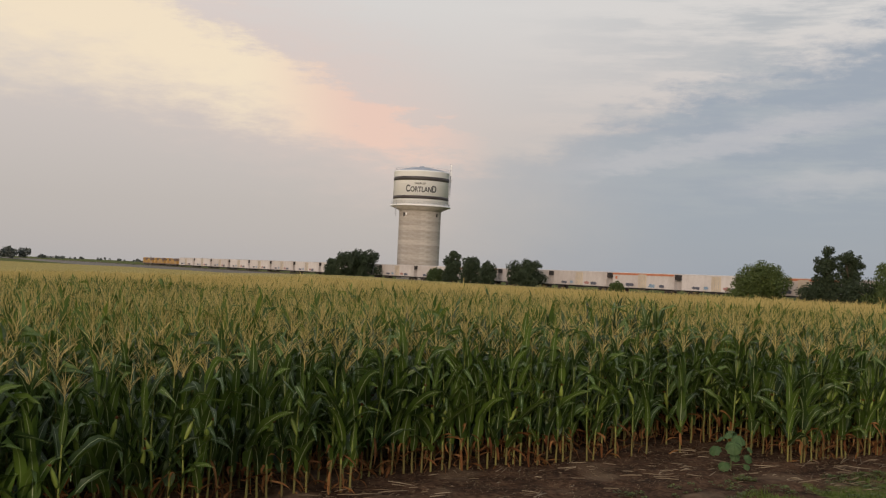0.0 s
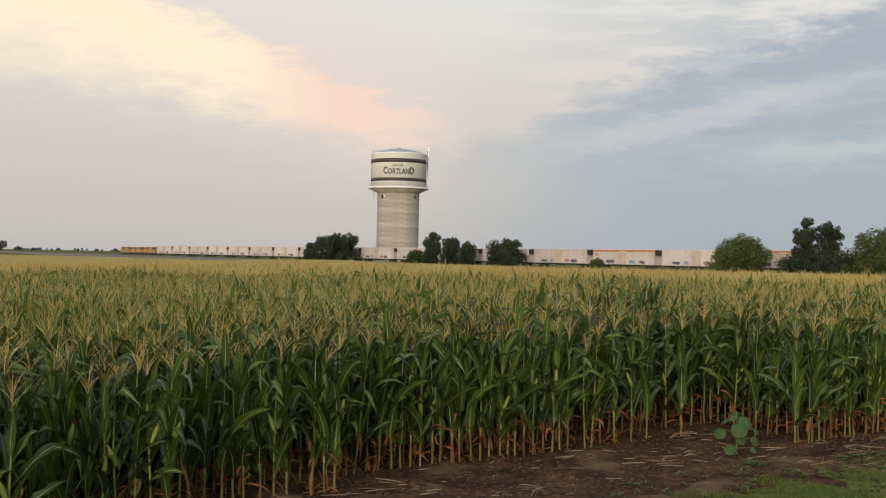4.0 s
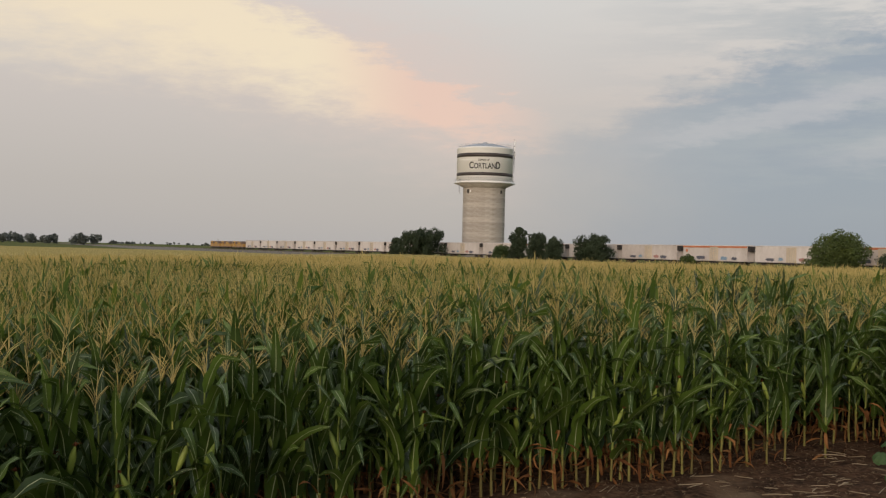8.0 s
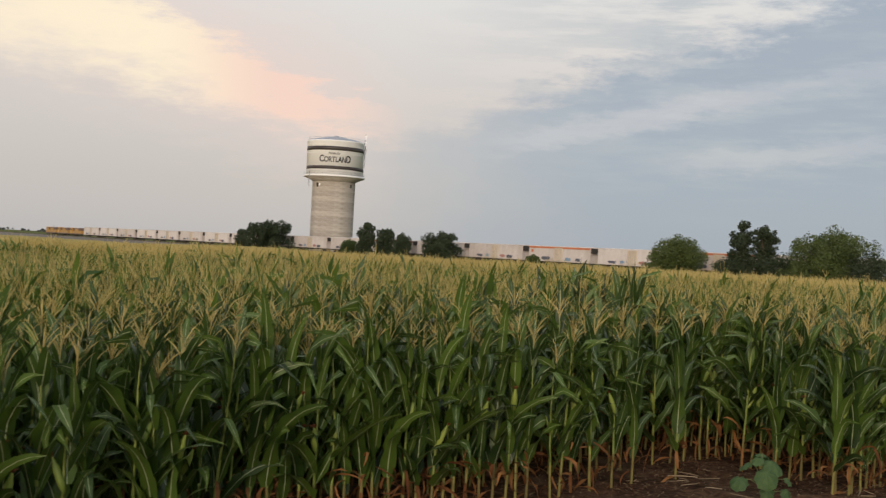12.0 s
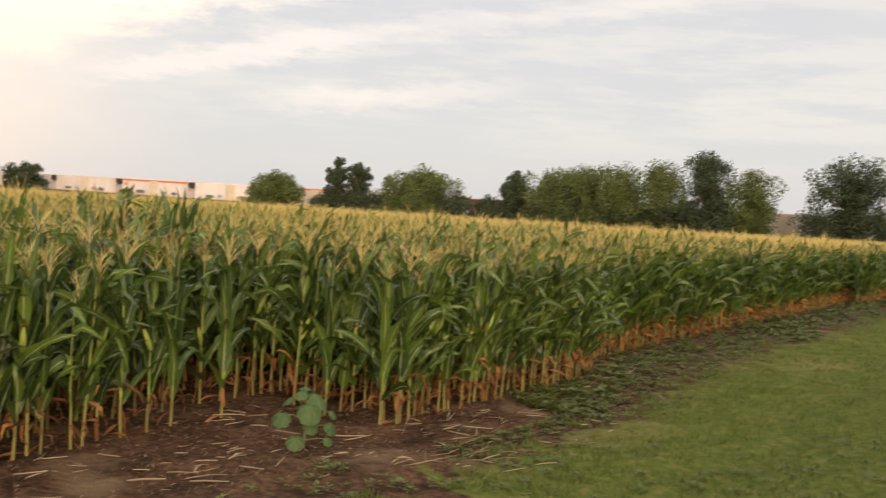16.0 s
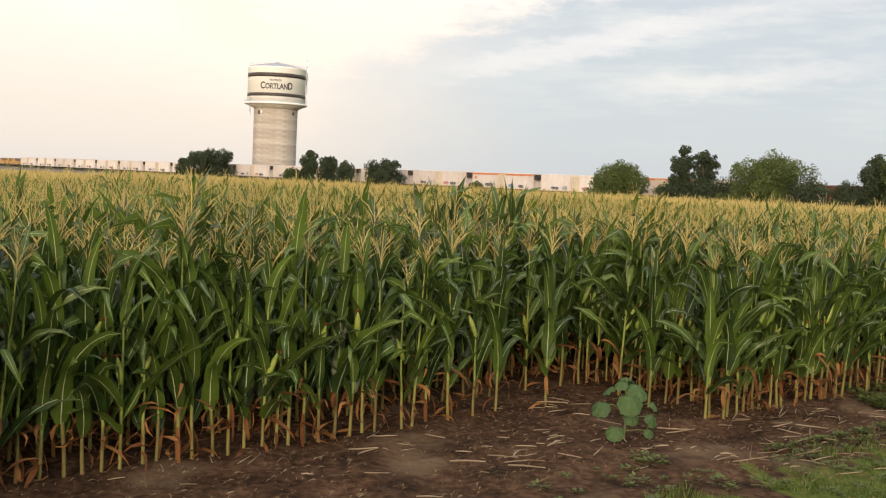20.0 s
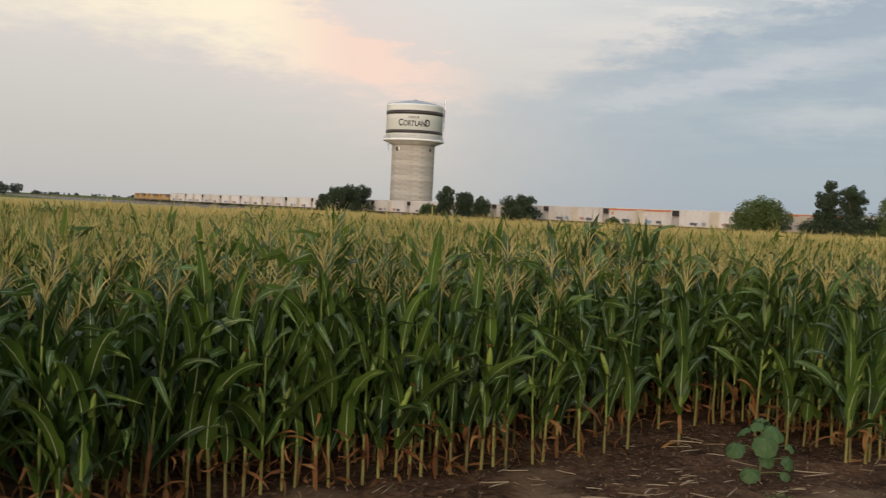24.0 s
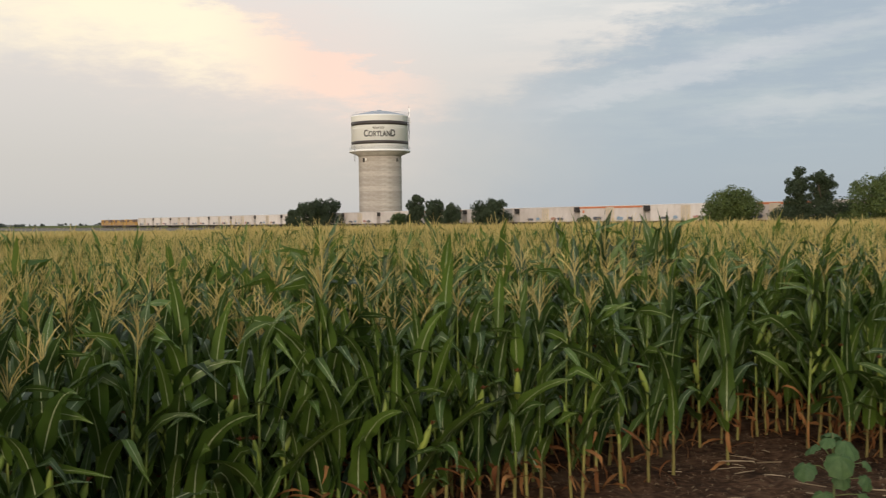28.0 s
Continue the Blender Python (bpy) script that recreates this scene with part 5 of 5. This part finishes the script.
# ---- soil strip: straw, clods, weeds, grass ----
def build_strip():
    rg = random.Random(9)
    meshes = []
    for k in range(6):
        ln = 0.07 + 0.04 * k
        bm = add_tube(bmesh.new(), [(-ln / 2, 0, 0), (-ln * 0.1, rg.uniform(-0.006, 0.006), 0.006), (ln / 2, rg.uniform(-0.012, 0.012), rg.uniform(0, 0.03))], [0.0038, 0.0055, 0.003], 5)
        meshes.append(bm_mesh("straw", bm, M_STRAW))
    root = tagged(empty("crop_residue", Matrix()), "scattered bleached corn straw on bare soil", "straw")
    drifts = [(rg.uniform(-0.8, 12.5), rg.uniform(0.1, 1.7), rg.gauss(8, 20)) for k in range(24)] + [(4.4, 1.3, 5), (5.2, 1.9, 12), (3.6, 0.9, -5), (6.6, 1.0, 15), (5.7, 1.2, 0), (8.4, 0.7, 20)]
    for k in range(290):
        if k % 4:  # raked into loose drifts
            cx, cd, ca = drifts[k % len(drifts)]
            x, d, yaw = cx + rg.gauss(0, 0.34), cd + rg.gauss(0, 0.16), rg.gauss(ca, 32)
        else:
            x, d, yaw = rg.uniform(-1.2, 13.5), rg.uniform(-0.3, 1.9), rg.uniform(-90, 90)
        y = float(edge_y(x)) - 1.4 * d
        s = part("straw", meshes[k % 6], None, root)
        s.matrix_basis = pose(x, y, gz(x, y) + 0.035, rg.uniform(-8, 8), rg.uniform(-8, 8), yaw) @ Matrix.Scale(rg.uniform(0.5, 1.5) + (0.6 if k % 9 == 0 else 0), 4)
    # fine litter and clods, uncountable
    rng = np.random.default_rng(23)
    n = 12000
    x = rng.uniform(-3, 26, n)
    y = edge_y(x) - rng.uniform(-1.2, 2.8, n)
    z = ground_z(x, y) + 0.02
    a = rng.uniform(0, np.pi, n)
    ln = rng.uniform(0.006, 0.045, n)
    c, s = np.cos(a) * ln, np.sin(a) * ln
    w = 0.002
    v = np.stack([np.stack([x - c, y - s, z], -1), np.stack([x - s * 0.12, y + c * 0.12 + w, z + 0.02], -1), np.stack([x + c, y + s, z + 0.012], -1), np.stack([x + s * 0.12, y - c * 0.12 - w, z + 0.015], -1)], 1)
    tagged(new("straw_litter", mesh_np("straw_litter", v.reshape(-1, 3), np.arange(n * 4).reshape(-1, 4), [M_LITTER])), "fine broken straw on the soil", "straw", kind="stuff")


def build_grass():
    rng = np.random.default_rng(29)
    n = 150000
    x = np.concatenate([rng.uniform(0.5, 16, int(n * 0.62)), rng.uniform(16, 46, n - int(n * 0.62))])
    g = 7.5 * rng.random(n) ** 1.15
    d = np.where(x < 5.9, 2.7, 1.1) + g
    y = edge_y(x) - 1.4 * d
    patch = np.array([noise.noise(Vector((a * 0.8, b * 0.8, 0))) + 0.5 * noise.noise(Vector((a * 2.7, b * 2.7, 4))) for a, b in zip(x, y)])
    keep = (patch + (g - 0.2) * 0.85 > 0.12) & ~((g < 0.5) & (patch < 0.1)) & (y > 6.0)
    x, y, g = x[keep], y[keep], g[keep]
    n = len(x)
    z = ground_z(x, y) - 0.01
    h = rng.uniform(0.03, 0.085, n) * (1 + 0.5 * (g < 0.5))
    a = rng.uniform(0, 2 * np.pi, n)
    w = rng.uniform(0.004, 0.009, n) * np.where(x > 16, 2.0, 1.0)
    lean = rng.uniform(0.1, 0.9, n) * h
    b = a + rng.uniform(-1, 1, n) + np.pi / 2
    p0 = np.stack([x - np.cos(a) * w, y - np.sin(a) * w, z], -1)
    p1 = np.stack([x + np.cos(a) * w, y + np.sin(a) * w, z], -1)
    p2 = np.stack([x + np.cos(b) * lean, y + np.sin(b) * lean, z + h], -1)
    v = np.stack([p0, p1, p2], 1).reshape(-1, 3)
    tagged(new("grass", mesh_np("grass", v, np.arange(n * 3).reshape(-1, 3), [M_GRASS])), "short mown green grass with thin patches", "grass", kind="stuff")


def leafy_tuft(seed, n, r, h):
    """A low weed: small pointed leaves about a centre."""
    rng = np.random.default_rng(seed)
    a, q = rng.uniform(0, 2 * np.pi, n), rng.random(n) ** 0.6
    cx, cy, cz = q * r * np.cos(a), q * r * np.sin(a), (1 - q * 0.7) * h * rng.uniform(0.3, 1.0, n) + 0.01
    ln, w = rng.uniform(0.03, 0.06, n), rng.uniform(0.012, 0.024, n)
    dx, dy, dz = np.cos(a), np.sin(a), rng.uniform(-0.1, 0.7, n)
    p = np.stack([cx, cy, cz], -1)
    dvec = np.stack([dx, dy, dz], -1) * ln[:, None]
    s = np.stack([-dy, dx, 0 * dx], -1) * w[:, None]
    v = np.stack([p, p + dvec * 0.5 + s, p + dvec, p + dvec * 0.5 - s], 1).reshape(-1, 3)
    return v, np.arange(n * 4).reshape(-1, 4), np.zeros((n * 4, 2))


def build_weeds():
    """Low weeds between soil and grass, past counting."""
    rg = random.Random(31)
    models = [leafy_tuft(k, 20 + 8 * (k % 3), 0.05 + 0.03 * (k % 4), 0.04 + 0.03 * (k % 3)) for k in range(6)]
    jobs = []
    for k in range(2300):
        x = rg.uniform(2.2, 22) if k % 3 else rg.uniform(9, 60)
        d = max(0.45, rg.gauss(1.1, 0.4)) if x > 6.3 else rg.uniform(1.9, 3.1)
        if 6.3 < x < 8.9:
            d = max(d, 1.0)
        if x > 9 and rg.random() < 0.5:
            d = rg.uniform(0.15, 1.5)
        if k > 1200:  # thicker along the foot of the corn further on
            x, d = 8.9 + 40 * rg.random() ** 1.6, max(-0.2, rg.gauss(0.45, 0.45))
        y = float(edge_y(x)) - 1.4 * d
        s = rg.uniform(0.3, 0.95) * (1.0 if x < 20 else 1.6) * (1.5 if k > 1200 else 1.0)
        if x < 6.3 and k % 2:
            x = rg.uniform(6.5, 12)
        one = np.ones(1)
        jobs.append(scatter(models[k % 6], np.array([[x, y]]), one * gz(x, y), one * s, one * rg.uniform(0, 6.3), np.zeros((1, 2))))
    v, f, u = join_arrays(jobs)
    tagged(new("weeds", mesh_np("weeds", v, f, [M_WEED])), "low dark green weeds between soil and grass", "weeds", kind="stuff")


def build_velvetleaf():
    """The broad-leaved weed that stands alone before the corn."""
    root = tagged(empty("velvetleaf_weed", pose(5.1, 17.8, gz(5.1, 17.8))), "pale green broad-leaved weed on bare soil", "weed")
    st = bmesh.new()
    add_tube(st, [(0, 0, -0.02), (0.01, 0, 0.3), (0.0, 0.02, 0.62)], [0.012, 0.010, 0.006], 6)
    part("stem", st, M_VELVET_STEM, root)

    def heart(r, seed):
        """A broad heart-shaped blade with scalloped edge, cupped and crinkled along its veins."""
        rg = random.Random(seed)
        bm = bmesh.new()
        n, ph = 28, rg.uniform(0, 6)
        rings = [[bm.verts.new((0, 0, 0))] * n]
        for q in (0.33, 0.66, 0.88, 1.0):
            ring = []
            for i in range(n):
                a = -math.pi + 2 * math.pi * i / n
                rr = r * q * (0.92 + 0.2 * math.cos(a) + 0.05 * math.cos(9 * a)) * (1 - 0.45 * math.exp(-((abs(a) - math.pi) / 0.32) ** 2))
                zz = -0.42 * r * q * q + 0.10 * r * q * math.cos(7 * a + ph) + 0.06 * r * q * math.sin(13 * a + ph) + rg.uniform(-0.02, 0.02) * r
                ring.append(bm.verts.new((rr * math.cos(a) + 0.25 * r * q, rr * math.sin(a), zz)))
            rings.append(ring)
        for lo, hi in zip(rings, rings[1:]):
            for i in range(n):
                j = (i + 1) % n
                f = bm.faces.new((lo[0], hi[i], hi[j]) if lo[0] is lo[1] else (lo[i], hi[i], hi[j], lo[j]))
                f.smooth = True
        return bm

    for k, (dx, dy, z, r, turn, tilt) in enumerate(((-0.27, -0.05, 0.36, 0.105, 235, 52), (0.0, -0.14, 0.44, 0.135, 262, 62), (0.10, -0.02, 0.54, 0.125, 290, 40), (0.26, -0.08, 0.24, 0.088, 300, 64), (0.29, 0.0, 0.36, 0.065, 320, 45),
                                                    (0.23, -0.10, 0.10, 0.062, 285, 60), (-0.13, -0.10, 0.12, 0.10, 250, 56), (-0.14, 0.05, 0.51, 0.085, 170, 30), (0.05, -0.06, 0.26, 0.09, 275, 60), (0.02, 0.10, 0.60, 0.10, 60, 25), (-0.06, -0.03, 0.58, 0.075, 230, 35))):
        part("petiole", add_tube(bmesh.new(), [(0, 0, z * 0.72), (dx * 0.5, dy * 0.5, z * 0.95), (dx, dy, z)], [0.006, 0.005, 0.004], 5), M_VELVET_STEM, root)
        lf = part("leaf", heart(r, k), M_VELVET, root)
        lf.matrix_basis = pose(dx, dy, z) @ Matrix.Rotation(radians(turn), 4, "Z") @ Matrix.Rotation(radians(tilt), 4, "Y")


build_strip()
build_grass()
build_weeds()
build_velvetleaf()
